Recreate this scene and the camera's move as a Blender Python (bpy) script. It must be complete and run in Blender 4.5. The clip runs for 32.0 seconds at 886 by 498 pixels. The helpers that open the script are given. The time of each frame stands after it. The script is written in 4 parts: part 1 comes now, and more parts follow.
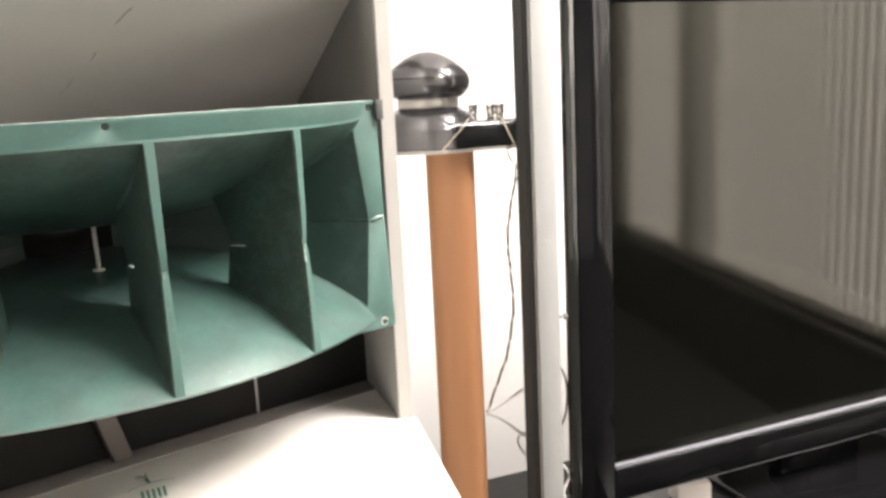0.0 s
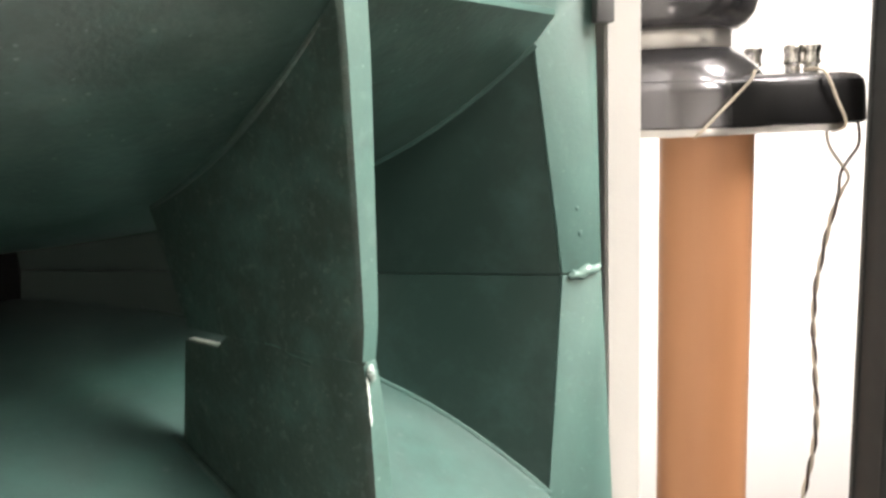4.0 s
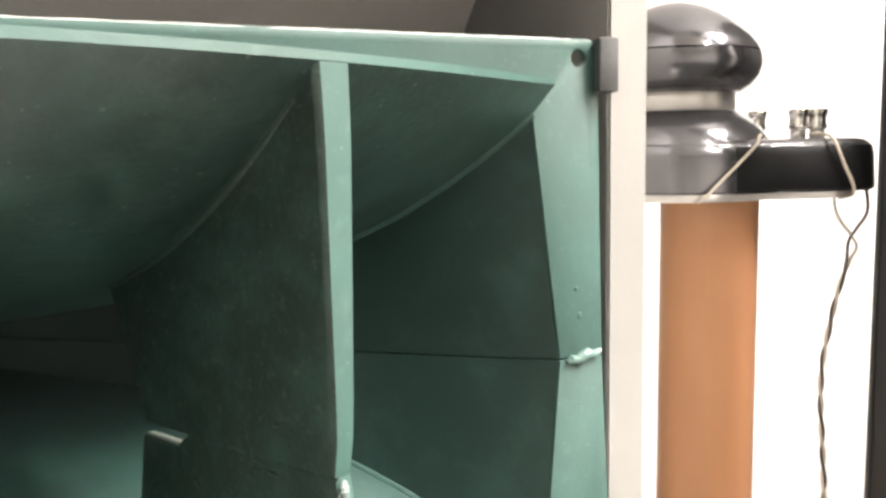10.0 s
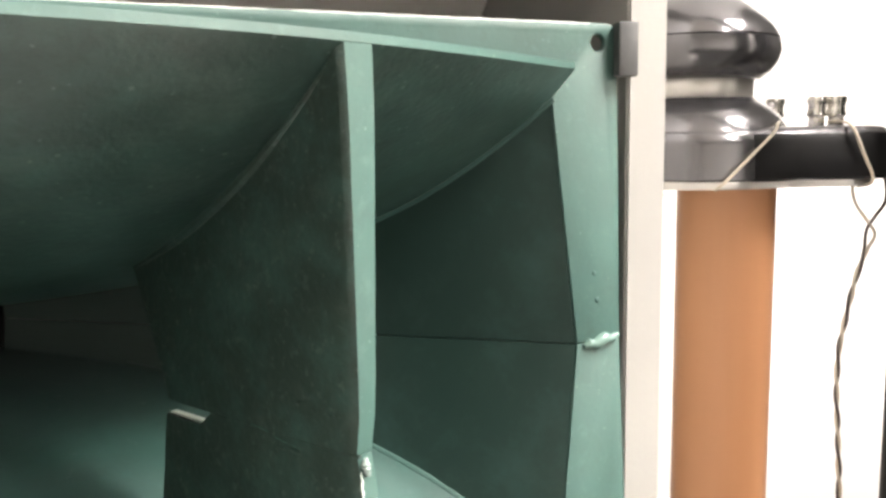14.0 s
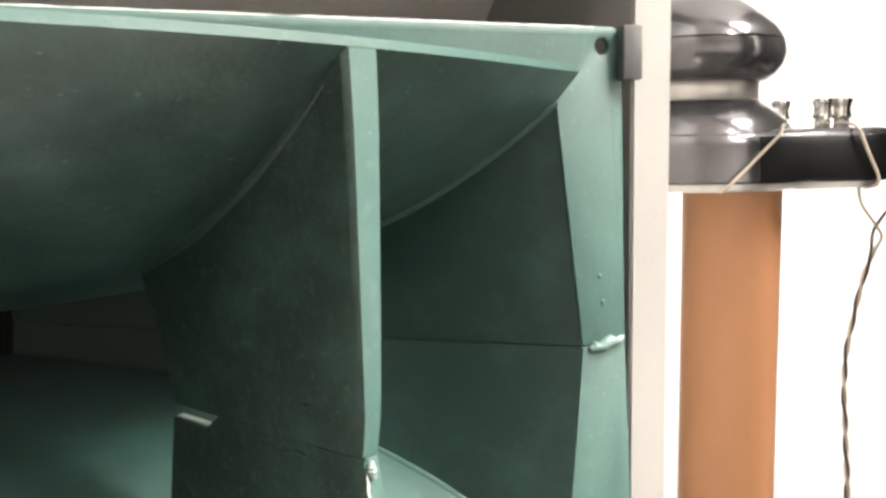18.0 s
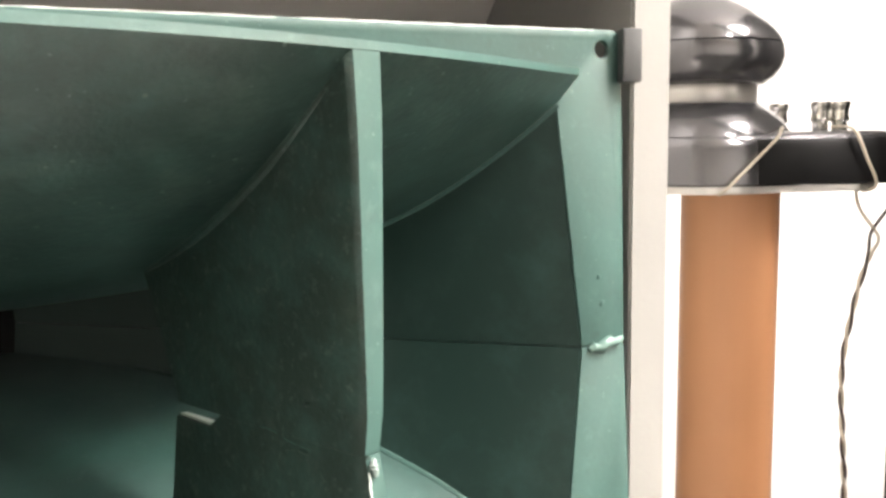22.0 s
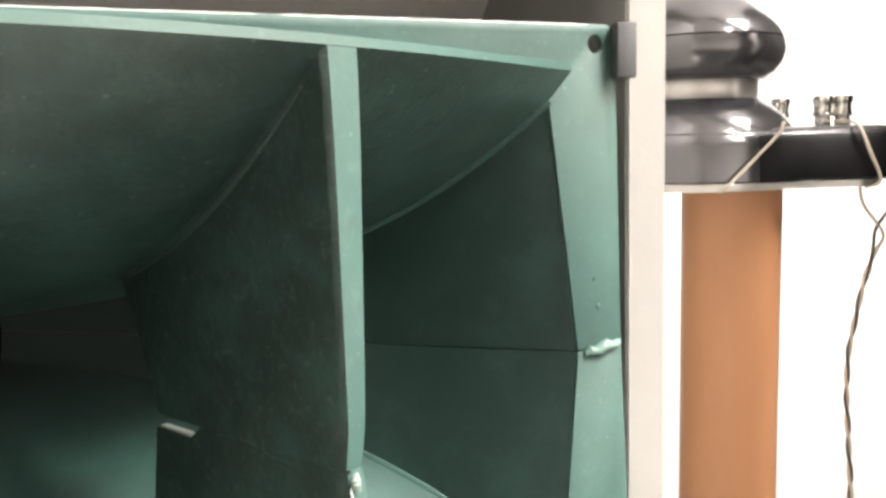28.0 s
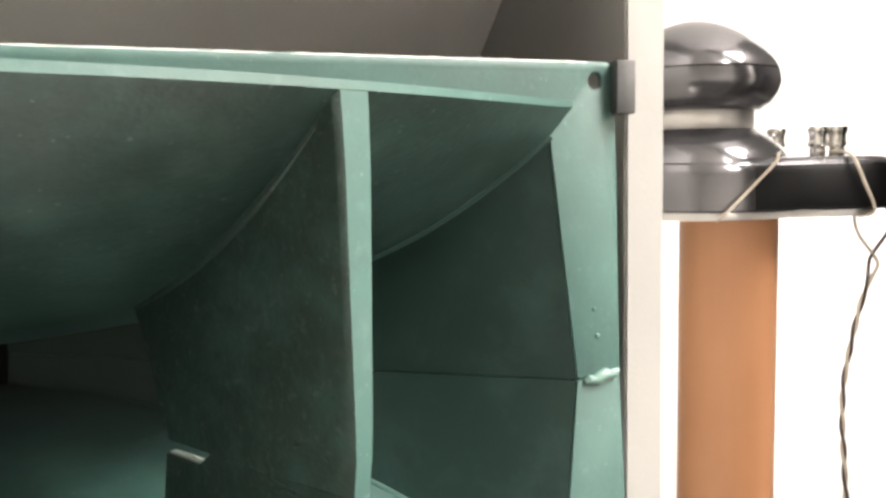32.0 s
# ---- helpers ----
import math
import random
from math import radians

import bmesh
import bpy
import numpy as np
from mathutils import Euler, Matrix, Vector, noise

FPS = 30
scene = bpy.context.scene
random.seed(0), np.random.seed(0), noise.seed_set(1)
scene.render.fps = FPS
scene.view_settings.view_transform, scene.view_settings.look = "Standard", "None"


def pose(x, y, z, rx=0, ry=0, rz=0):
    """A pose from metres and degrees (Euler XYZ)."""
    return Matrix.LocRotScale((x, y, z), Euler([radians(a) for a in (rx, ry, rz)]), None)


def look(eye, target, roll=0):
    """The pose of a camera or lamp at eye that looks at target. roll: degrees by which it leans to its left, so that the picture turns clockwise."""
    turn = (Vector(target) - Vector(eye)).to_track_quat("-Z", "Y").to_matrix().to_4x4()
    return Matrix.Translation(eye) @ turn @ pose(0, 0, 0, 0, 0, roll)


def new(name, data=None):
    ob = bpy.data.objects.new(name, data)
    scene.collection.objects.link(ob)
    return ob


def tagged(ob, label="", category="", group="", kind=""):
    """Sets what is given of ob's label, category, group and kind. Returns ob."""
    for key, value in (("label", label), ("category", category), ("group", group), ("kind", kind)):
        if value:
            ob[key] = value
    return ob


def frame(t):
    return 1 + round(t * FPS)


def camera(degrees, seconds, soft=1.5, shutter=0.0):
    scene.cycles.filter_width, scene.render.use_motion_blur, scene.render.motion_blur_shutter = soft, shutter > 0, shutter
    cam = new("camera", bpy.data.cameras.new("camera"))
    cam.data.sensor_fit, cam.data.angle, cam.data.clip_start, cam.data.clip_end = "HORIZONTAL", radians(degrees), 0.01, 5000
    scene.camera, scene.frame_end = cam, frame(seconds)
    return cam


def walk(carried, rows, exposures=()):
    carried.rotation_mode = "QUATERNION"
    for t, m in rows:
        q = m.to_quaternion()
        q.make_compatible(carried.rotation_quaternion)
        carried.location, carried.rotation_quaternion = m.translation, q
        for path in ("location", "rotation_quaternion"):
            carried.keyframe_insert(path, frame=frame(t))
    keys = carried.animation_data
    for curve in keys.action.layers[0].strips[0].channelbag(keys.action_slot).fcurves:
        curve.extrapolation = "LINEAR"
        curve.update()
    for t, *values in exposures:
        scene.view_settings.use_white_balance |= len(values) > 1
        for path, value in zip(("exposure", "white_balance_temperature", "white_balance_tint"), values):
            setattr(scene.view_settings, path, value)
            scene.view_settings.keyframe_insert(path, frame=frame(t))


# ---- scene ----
cam = camera(54.64, 32.0, soft=3.0)
PATH = [
    (0, (0.237, 0.235, 1.031), (1.382, 1.83, 0.649), -2.9),
    (0.5, (0.233, 0.25, 1.032), (1.384, 1.839, 0.643), -2.0),
    (1, (0.266, 0.285, 1.022), (1.377, 1.9, 0.626), -1.0),
    (1.5, (0.336, 0.336, 1.017), (1.342, 2.013, 0.599), -0.7),
    (2, (0.376, 0.417, 1.003), (1.303, 2.138, 0.578), -2.2),
    (2.3, (0.386, 0.505, 1.001), (1.331, 2.216, 0.579), -3.2),
    (2.5, (0.386, 0.559, 0.997), (1.354, 2.263, 0.598), -3.7),
    (3, (0.409, 0.628, 0.992), (1.409, 2.328, 0.658), -3.7),
    (3.5, (0.474, 0.68, 0.971), (1.369, 2.44, 0.651), -2.1),
    (5.5, (0.534, 0.756, 0.96), (1.308, 2.564, 0.601), -2.3),
    (6, (0.532, 0.756, 0.968), (1.356, 2.555, 0.678), -2.1),
    (6.5, (0.53, 0.751, 0.975), (1.371, 2.547, 0.72), -1.9),
    (7, (0.528, 0.748, 0.974), (1.379, 2.541, 0.729), -1.7),
    (7.5, (0.527, 0.747, 0.973), (1.379, 2.539, 0.724), -1.5),
    (8, (0.526, 0.747, 0.972), (1.379, 2.538, 0.716), -1.4),
    (8.5, (0.528, 0.747, 0.971), (1.379, 2.539, 0.714), -1.4),
    (9, (0.528, 0.748, 0.974), (1.378, 2.54, 0.718), -1.3),
    (9.5, (0.527, 0.747, 0.974), (1.376, 2.541, 0.727), -1.3),
    (10, (0.523, 0.743, 0.975), (1.373, 2.538, 0.737), -1.0),
    (10.5, (0.517, 0.74, 0.975), (1.368, 2.536, 0.75), -0.7),
    (11, (0.514, 0.739, 0.973), (1.365, 2.536, 0.755), -0.8),
    (11.5, (0.516, 0.739, 0.975), (1.363, 2.537, 0.751), -0.9),
    (12, (0.52, 0.741, 0.974), (1.363, 2.54, 0.742), -1.0),
    (12.5, (0.523, 0.744, 0.973), (1.361, 2.544, 0.733), -0.8),
    (13, (0.522, 0.744, 0.972), (1.352, 2.548, 0.73), -0.8),
    (13.5, (0.522, 0.744, 0.971), (1.347, 2.548, 0.719), -0.9),
    (14, (0.52, 0.742, 0.973), (1.341, 2.547, 0.711), -0.8),
    (14.5, (0.519, 0.742, 0.973), (1.338, 2.548, 0.709), -0.9),
    (16.5, (0.519, 0.741, 0.974), (1.33, 2.551, 0.718), -1.3),
    (17, (0.519, 0.74, 0.975), (1.333, 2.549, 0.72), -1.3),
    (17.5, (0.519, 0.74, 0.975), (1.332, 2.549, 0.719), -1.2),
    (18, (0.52, 0.741, 0.973), (1.328, 2.553, 0.72), -1.1),
    (18.5, (0.52, 0.741, 0.972), (1.325, 2.554, 0.714), -0.9),
    (19, (0.517, 0.74, 0.974), (1.322, 2.553, 0.719), -0.9),
    (19.5, (0.518, 0.739, 0.973), (1.325, 2.552, 0.726), -0.9),
    (20, (0.518, 0.739, 0.974), (1.324, 2.553, 0.728), -0.9),
    (20.5, (0.517, 0.738, 0.973), (1.322, 2.553, 0.73), -0.9),
    (21, (0.516, 0.737, 0.972), (1.323, 2.55, 0.722), -1.0),
    (21.5, (0.518, 0.738, 0.972), (1.329, 2.549, 0.719), -1.0),
    (22, (0.518, 0.739, 0.973), (1.33, 2.549, 0.724), -0.9),
    (22.5, (0.52, 0.74, 0.973), (1.33, 2.551, 0.723), -1.1),
    (23, (0.52, 0.74, 0.971), (1.33, 2.551, 0.724), -1.0),
    (23.5, (0.518, 0.74, 0.972), (1.321, 2.554, 0.721), -1.1),
    (24, (0.518, 0.74, 0.973), (1.325, 2.552, 0.717), -1.1),
    (24.5, (0.519, 0.741, 0.973), (1.324, 2.554, 0.717), -1.2),
    (25, (0.522, 0.742, 0.973), (1.324, 2.556, 0.712), -1.2),
    (25.5, (0.523, 0.743, 0.972), (1.323, 2.557, 0.714), -1.3),
    (27.5, (0.526, 0.745, 0.974), (1.326, 2.561, 0.722), -1.6),
    (28, (0.527, 0.746, 0.973), (1.33, 2.56, 0.722), -1.5),
    (28.5, (0.525, 0.744, 0.974), (1.329, 2.559, 0.73), -1.5),
    (29, (0.525, 0.744, 0.976), (1.33, 2.559, 0.738), -1.4),
    (29.5, (0.526, 0.744, 0.975), (1.331, 2.561, 0.754), -1.3),
    (30, (0.525, 0.743, 0.977), (1.332, 2.56, 0.757), -1.3),
    (30.5, (0.523, 0.74, 0.978), (1.333, 2.557, 0.765), -1.4),
    (31, (0.521, 0.738, 0.978), (1.331, 2.555, 0.77), -1.2),
    (31.5, (0.522, 0.739, 0.978), (1.334, 2.555, 0.768), -1.2),
    (32, (0.522, 0.74, 0.978), (1.333, 2.556, 0.773), -1.1),
]
walk(cam, [(t, look(eye, target, roll)) for t, eye, target, roll in PATH], [(0.0, 0.24), (2.2, 0.08), (3.4, 0.34), (32.0, 0.32)])

# ---- world, light, exposure ----
world = bpy.data.worlds.new("sky")
scene.world = world
world.use_nodes = True
_nt = world.node_tree
_sky = _nt.nodes.new("ShaderNodeTexSky")
_sky.sky_type, _sky.sun_disc = "NISHITA", False
_sky.sun_elevation, _sky.sun_rotation = radians(40), radians(100)
_nt.links.new(_sky.outputs[0], _nt.nodes["Background"].inputs[0])
_nt.nodes["Background"].inputs[1].default_value = 0.12


def area_lamp(name, m, sx, sy, power, colour):
    d = bpy.data.lights.new(name, "AREA")
    d.shape, d.size, d.size_y, d.energy, d.color = "RECTANGLE", sx, sy, power, colour
    ob = new(name, d)
    ob.matrix_world = m
    return ob


WIN_X, WIN_Y0, WIN_Y1, WIN_Z0, WIN_Z1 = 2.05, -1.53, 0.45, 0.34, 2.30
WIN_MID = 1.40  # sky above this height, dim ground below
for name, z0, z1, power in (("sky_light", WIN_MID, WIN_Z1, 125), ("ground_light", WIN_Z0, WIN_MID, 55)):
    area_lamp(name, look((WIN_X + 0.10, (WIN_Y0 + WIN_Y1) / 2, (z0 + z1) / 2), (0, (WIN_Y0 + WIN_Y1) / 2, (z0 + z1) / 2)), WIN_Y1 - WIN_Y0, z1 - z0 - 0.01, power, (1.0, 0.918, 0.860))
ROOF_X0, ROOF_X1, ROOF_Y0, ROOF_Y1 = 1.25, 1.95, -0.75, 0.66
area_lamp("roof_window_light", look(((ROOF_X0 + ROOF_X1) / 2, (ROOF_Y0 + ROOF_Y1) / 2, 2.50), ((ROOF_X0 + ROOF_X1) / 2, (ROOF_Y0 + ROOF_Y1) / 2, 0)),
          ROOF_X1 - ROOF_X0, ROOF_Y1 - ROOF_Y0, 240, (1.0, 0.918, 0.860))


# ---- materials ----
def material(name, colour, rough=0.5, metal=0.0, spec=0.5, second=None, scale=30.0, bump=0.0, bump_scale=200.0, speck=None, speck_scale=120.0,
             speck_at=0.68, stretch=(1, 1, 1), rough_var=0.0, coat=0.0):
    m = bpy.data.materials.new(name)
    m.use_nodes = True
    nt = m.node_tree
    bs = nt.nodes["Principled BSDF"]
    bs.inputs["Base Color"].default_value = (*colour, 1)
    bs.inputs["Roughness"].default_value = rough
    bs.inputs["Metallic"].default_value = metal
    bs.inputs["Specular IOR Level"].default_value = spec
    bs.inputs["Coat Weight"].default_value = coat
    co = nt.nodes.new("ShaderNodeTexCoord")
    mp = nt.nodes.new("ShaderNodeMapping")
    mp.inputs["Scale"].default_value = stretch
    nt.links.new(co.outputs["Object"], mp.inputs["Vector"])
    last = None
    if second:
        n1 = nt.nodes.new("ShaderNodeTexNoise")
        n1.inputs["Scale"].default_value, n1.inputs["Detail"].default_value, n1.inputs["Roughness"].default_value = scale, 8, 0.62
        nt.links.new(mp.outputs[0], n1.inputs["Vector"])
        rp = nt.nodes.new("ShaderNodeValToRGB")
        rp.color_ramp.elements[0].position, rp.color_ramp.elements[1].position = 0.33, 0.68
        rp.color_ramp.elements[0].color, rp.color_ramp.elements[1].color = (*colour, 1), (*second, 1)
        nt.links.new(n1.outputs[0], rp.inputs[0])
        last = rp.outputs[0]
        if rough_var:
            mr = nt.nodes.new("ShaderNodeMapRange")
            mr.inputs[1].default_value, mr.inputs[2].default_value = 0.3, 0.7
            mr.inputs[3].default_value, mr.inputs[4].default_value = rough - rough_var, rough + rough_var
            nt.links.new(n1.outputs[0], mr.inputs[0])
            nt.links.new(mr.outputs[0], bs.inputs["Roughness"])
    if speck:
        n2 = nt.nodes.new("ShaderNodeTexNoise")
        n2.inputs["Scale"].default_value, n2.inputs["Detail"].default_value, n2.inputs["Roughness"].default_value = speck_scale, 4, 0.6
        nt.links.new(mp.outputs[0], n2.inputs["Vector"])
        r2 = nt.nodes.new("ShaderNodeValToRGB")
        r2.color_ramp.elements[0].position, r2.color_ramp.elements[1].position = speck_at, speck_at + 0.06
        nt.links.new(n2.outputs[0], r2.inputs[0])
        mx = nt.nodes.new("ShaderNodeMix")
        mx.data_type = "RGBA"
        nt.links.new(r2.outputs[0], mx.inputs[0])
        if last:
            nt.links.new(last, mx.inputs[6])
        else:
            mx.inputs[6].default_value = (*colour, 1)
        mx.inputs[7].default_value = (*speck, 1)
        last = mx.outputs[2]
    if last:
        nt.links.new(last, bs.inputs["Base Color"])
    if bump:
        n3 = nt.nodes.new("ShaderNodeTexNoise")
        n3.inputs["Scale"].default_value, n3.inputs["Detail"].default_value = bump_scale, 5
        nt.links.new(mp.outputs[0], n3.inputs["Vector"])
        bp = nt.nodes.new("ShaderNodeBump")
        bp.inputs["Strength"].default_value, bp.inputs["Distance"].default_value = bump, 0.001
        nt.links.new(n3.outputs[0], bp.inputs["Height"])
        nt.links.new(bp.outputs[0], bs.inputs["Normal"])
    return m


def green_enamel(name, bump, rough=0.5):
    return material(name, (0.033, 0.078, 0.067), rough, second=(0.049, 0.113, 0.098), scale=11, bump=bump, bump_scale=420,
                    coat=0.04)


GREEN, GREEN_WORN_SHADED, GREEN_SOILED_SHADED, GREEN_GLOSS, GREEN_SIDE = green_enamel("green_enamel", 0.10), green_enamel("worn_shaded_green_enamel", 0.3), green_enamel("soiled_shaded_green_enamel", 0.2, 0.42), green_enamel("glossy_wiped_green_enamel", 0.08, 0.22), green_enamel("shaded_green_enamel", 0.15)



def add_patches(m, colour, scale, lo, hi, amount):
    """Another colour in soft patches over a painted surface: dirt, pale flecks and painted-in shade."""
    nt = m.node_tree
    bs = nt.nodes["Principled BSDF"]
    old = bs.inputs["Base Color"].links[0].from_socket
    co = nt.nodes.new("ShaderNodeTexCoord")
    n = nt.nodes.new("ShaderNodeTexNoise")
    n.inputs["Scale"].default_value, n.inputs["Detail"].default_value, n.inputs["Roughness"].default_value = scale, 6, 0.7
    nt.links.new(co.outputs["Object"], n.inputs["Vector"])
    r = nt.nodes.new("ShaderNodeMapRange")
    r.inputs[1].default_value, r.inputs[2].default_value, r.inputs[4].default_value = lo, hi, amount
    nt.links.new(n.outputs[0], r.inputs[0])
    mx = nt.nodes.new("ShaderNodeMix")
    mx.data_type = "RGBA"
    nt.links.new(r.outputs[0], mx.inputs[0])
    nt.links.new(old, mx.inputs[6])
    mx.inputs[7].default_value = (*colour, 1)
    nt.links.new(mx.outputs[2], bs.inputs["Base Color"])


def deep_shade(m, near=0.075, deep=0.135):
    """Deep inside the horn the green turns darker and greyer; the shade there is put into the colour."""
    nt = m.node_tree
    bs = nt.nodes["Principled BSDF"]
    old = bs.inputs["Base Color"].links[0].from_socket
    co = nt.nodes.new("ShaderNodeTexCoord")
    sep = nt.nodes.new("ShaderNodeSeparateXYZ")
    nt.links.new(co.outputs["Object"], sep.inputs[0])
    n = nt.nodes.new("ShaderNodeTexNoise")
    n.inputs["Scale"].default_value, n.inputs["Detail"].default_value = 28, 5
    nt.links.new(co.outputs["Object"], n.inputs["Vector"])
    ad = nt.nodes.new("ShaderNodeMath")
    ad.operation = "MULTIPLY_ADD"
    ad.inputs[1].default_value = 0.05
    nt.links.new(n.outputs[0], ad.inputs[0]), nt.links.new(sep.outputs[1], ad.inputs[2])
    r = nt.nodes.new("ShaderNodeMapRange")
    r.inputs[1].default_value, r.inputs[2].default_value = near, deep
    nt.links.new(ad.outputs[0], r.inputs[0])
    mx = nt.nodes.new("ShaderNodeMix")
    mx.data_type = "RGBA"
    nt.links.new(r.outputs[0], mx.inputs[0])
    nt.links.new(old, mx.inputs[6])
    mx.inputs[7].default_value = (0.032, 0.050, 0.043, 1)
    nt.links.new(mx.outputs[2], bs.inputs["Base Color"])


def add_flecks(m, colour, scale, radius, amount):
    """Sparse pale flecks of dust and chipped paint, of uneven size."""
    nt = m.node_tree
    bs = nt.nodes["Principled BSDF"]
    old = bs.inputs["Base Color"].links[0].from_socket
    co = nt.nodes.new("ShaderNodeTexCoord")
    warp = nt.nodes.new("ShaderNodeTexNoise")
    warp.inputs["Scale"].default_value = scale * 2.2
    nt.links.new(co.outputs["Object"], warp.inputs["Vector"])
    shift = nt.nodes.new("ShaderNodeVectorMath")
    shift.operation = "MULTIPLY_ADD"
    shift.inputs[1].default_value = (0.35 / scale,) * 3
    nt.links.new(warp.outputs["Color"], shift.inputs[0]), nt.links.new(co.outputs["Object"], shift.inputs[2])
    vo = nt.nodes.new("ShaderNodeTexVoronoi")
    vo.inputs["Scale"].default_value = scale
    nt.links.new(shift.outputs[0], vo.inputs["Vector"])
    sep = nt.nodes.new("ShaderNodeSeparateColor")
    nt.links.new(vo.outputs["Color"], sep.inputs[0])
    size = nt.nodes.new("ShaderNodeMapRange")
    size.inputs[1].default_value, size.inputs[2].default_value, size.inputs[4].default_value = 0.62, 1.0, radius
    nt.links.new(sep.outputs[0], size.inputs[0])
    less = nt.nodes.new("ShaderNodeMath")
    less.operation = "SUBTRACT"
    nt.links.new(size.outputs[0], less.inputs[0]), nt.links.new(vo.outputs["Distance"], less.inputs[1])
    edge = nt.nodes.new("ShaderNodeMapRange")
    edge.inputs[1].default_value, edge.inputs[2].default_value, edge.inputs[4].default_value = 0.0, 0.08, amount
    nt.links.new(less.outputs[0], edge.inputs[0])
    mx = nt.nodes.new("ShaderNodeMix")
    mx.data_type = "RGBA"
    nt.links.new(edge.outputs[0], mx.inputs[0])
    nt.links.new(old, mx.inputs[6])
    mx.inputs[7].default_value = (*colour, 1)
    nt.links.new(mx.outputs[2], bs.inputs["Base Color"])


_gloss = GREEN_GLOSS.node_tree.nodes["Principled BSDF"]
_gloss.inputs["Coat Weight"].default_value, _gloss.inputs["Coat Roughness"].default_value = 0.50, 0.42
add_patches(GREEN, (0.040, 0.068, 0.060), 14, 0.40, 0.75, 0.5)
# Vane flanks: worn dirt, taken darker to hold the flanks' shade as well.
add_patches(GREEN_WORN_SHADED, (0.019, 0.035, 0.027), 45, 0.20, 0.54, 0.94)
add_patches(GREEN_WORN_SHADED, (0.11, 0.145, 0.125), 230, 0.57, 0.68, 0.55)
add_patches(GREEN_SOILED_SHADED, (0.075, 0.135, 0.115), 170, 0.58, 0.70, 0.5)
add_patches(GREEN, (0.085, 0.155, 0.14), 150, 0.56, 0.70, 0.35)
# Upper bell's underside: soil, and the shade under the bell put into the colour.
add_patches(GREEN_SOILED_SHADED, (0.012, 0.030, 0.024), 30, 0.14, 0.56, 0.92)
add_patches(GREEN_GLOSS, (0.040, 0.068, 0.060), 14, 0.40, 0.75, 0.5)
# Side walls: darker green over nearly everything, their shade put into the colour.
add_patches(GREEN_SIDE, (0.008, 0.026, 0.020), 16, 0.10, 0.50, 0.95)
deep_shade(GREEN_SIDE)
deep_shade(GREEN_GLOSS, 0.11, 0.22)
add_patches(GREEN_SOILED_SHADED, (0.050, 0.082, 0.068), 65, 0.50, 0.66, 0.5)
add_patches(GREEN_SOILED_SHADED, (0.010, 0.022, 0.018), 48, 0.54, 0.72, 0.6)
add_patches(GREEN_SIDE, (0.030, 0.056, 0.048), 70, 0.52, 0.72, 0.4)
add_patches(GREEN_GLOSS, (0.070, 0.098, 0.093), 7, 0.38, 0.66, 0.5)
add_patches(GREEN_GLOSS, (0.024, 0.044, 0.041), 26, 0.40, 0.68, 0.42)
add_patches(GREEN_GLOSS, (0.12, 0.15, 0.142), 120, 0.62, 0.74, 0.4)
deep_shade(GREEN)
deep_shade(GREEN_SOILED_SHADED)
add_flecks(GREEN_SOILED_SHADED, (0.13, 0.17, 0.15), 330, 0.30, 0.5)
add_flecks(GREEN_WORN_SHADED, (0.085, 0.105, 0.088), 420, 0.34, 0.5)
add_flecks(GREEN, (0.16, 0.24, 0.215), 380, 0.22, 0.4)
add_patches(GREEN, (0.030, 0.052, 0.045), 85, 0.58, 0.72, 0.45)
add_patches(GREEN_WORN_SHADED, (0.062, 0.080, 0.066), 95, 0.56, 0.72, 0.55)
BEAD = material("glossy_green_enamel", (0.095, 0.165, 0.145), 0.22, second=(0.13, 0.20, 0.175), scale=60)
PALE_BEAD = material("pale_glossy_bead", (0.15, 0.21, 0.19), 0.22, second=(0.25, 0.30, 0.28), scale=160)
BARE = material("bare_cast_aluminium", (0.62, 0.60, 0.55), 0.5, metal=0.3, second=(0.5, 0.5, 0.46), scale=150, bump=0.2)
DULL_STEEL = material("dull_steel", (0.30, 0.30, 0.28), 0.5, metal=0.4, second=(0.22, 0.22, 0.205), scale=150)
WORN_EDGE = material("filed_bare_edge", (0.66, 0.74, 0.70), 0.45, second=(0.56, 0.63, 0.59), scale=150, bump=0.2)
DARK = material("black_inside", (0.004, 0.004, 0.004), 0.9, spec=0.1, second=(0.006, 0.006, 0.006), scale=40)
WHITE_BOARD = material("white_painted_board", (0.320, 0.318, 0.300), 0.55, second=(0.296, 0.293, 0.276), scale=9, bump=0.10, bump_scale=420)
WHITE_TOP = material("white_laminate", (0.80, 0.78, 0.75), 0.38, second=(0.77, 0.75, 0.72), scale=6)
PLASTER = material("white_plaster", (0.78, 0.77, 0.75), 0.85, second=(0.74, 0.73, 0.71), scale=3, bump=0.15, bump_scale=160)
GREY_PLASTER = material("light_grey_plaster", (0.68, 0.67, 0.65), 0.85, second=(0.64, 0.63, 0.61), scale=3, bump=0.15, bump_scale=160)
WALLPAPER = material("beige_wallpaper", (0.21, 0.19, 0.165), 0.8, second=(0.18, 0.16, 0.14), scale=5, bump=0.2)
SLOPE = material("painted_slope", (0.86, 0.835, 0.80), 0.8, second=(0.83, 0.80, 0.77), scale=4, bump=0.25, bump_scale=220)
GREY_STRIP = material("grey_band", (0.19, 0.175, 0.165), 0.9, second=(0.165, 0.15, 0.14), scale=30, bump=0.3)
SUPPORT = material("grey_brown_wood", (0.095, 0.082, 0.074), 0.6, second=(0.078, 0.067, 0.06), scale=12, stretch=(1, 1, 0.2))
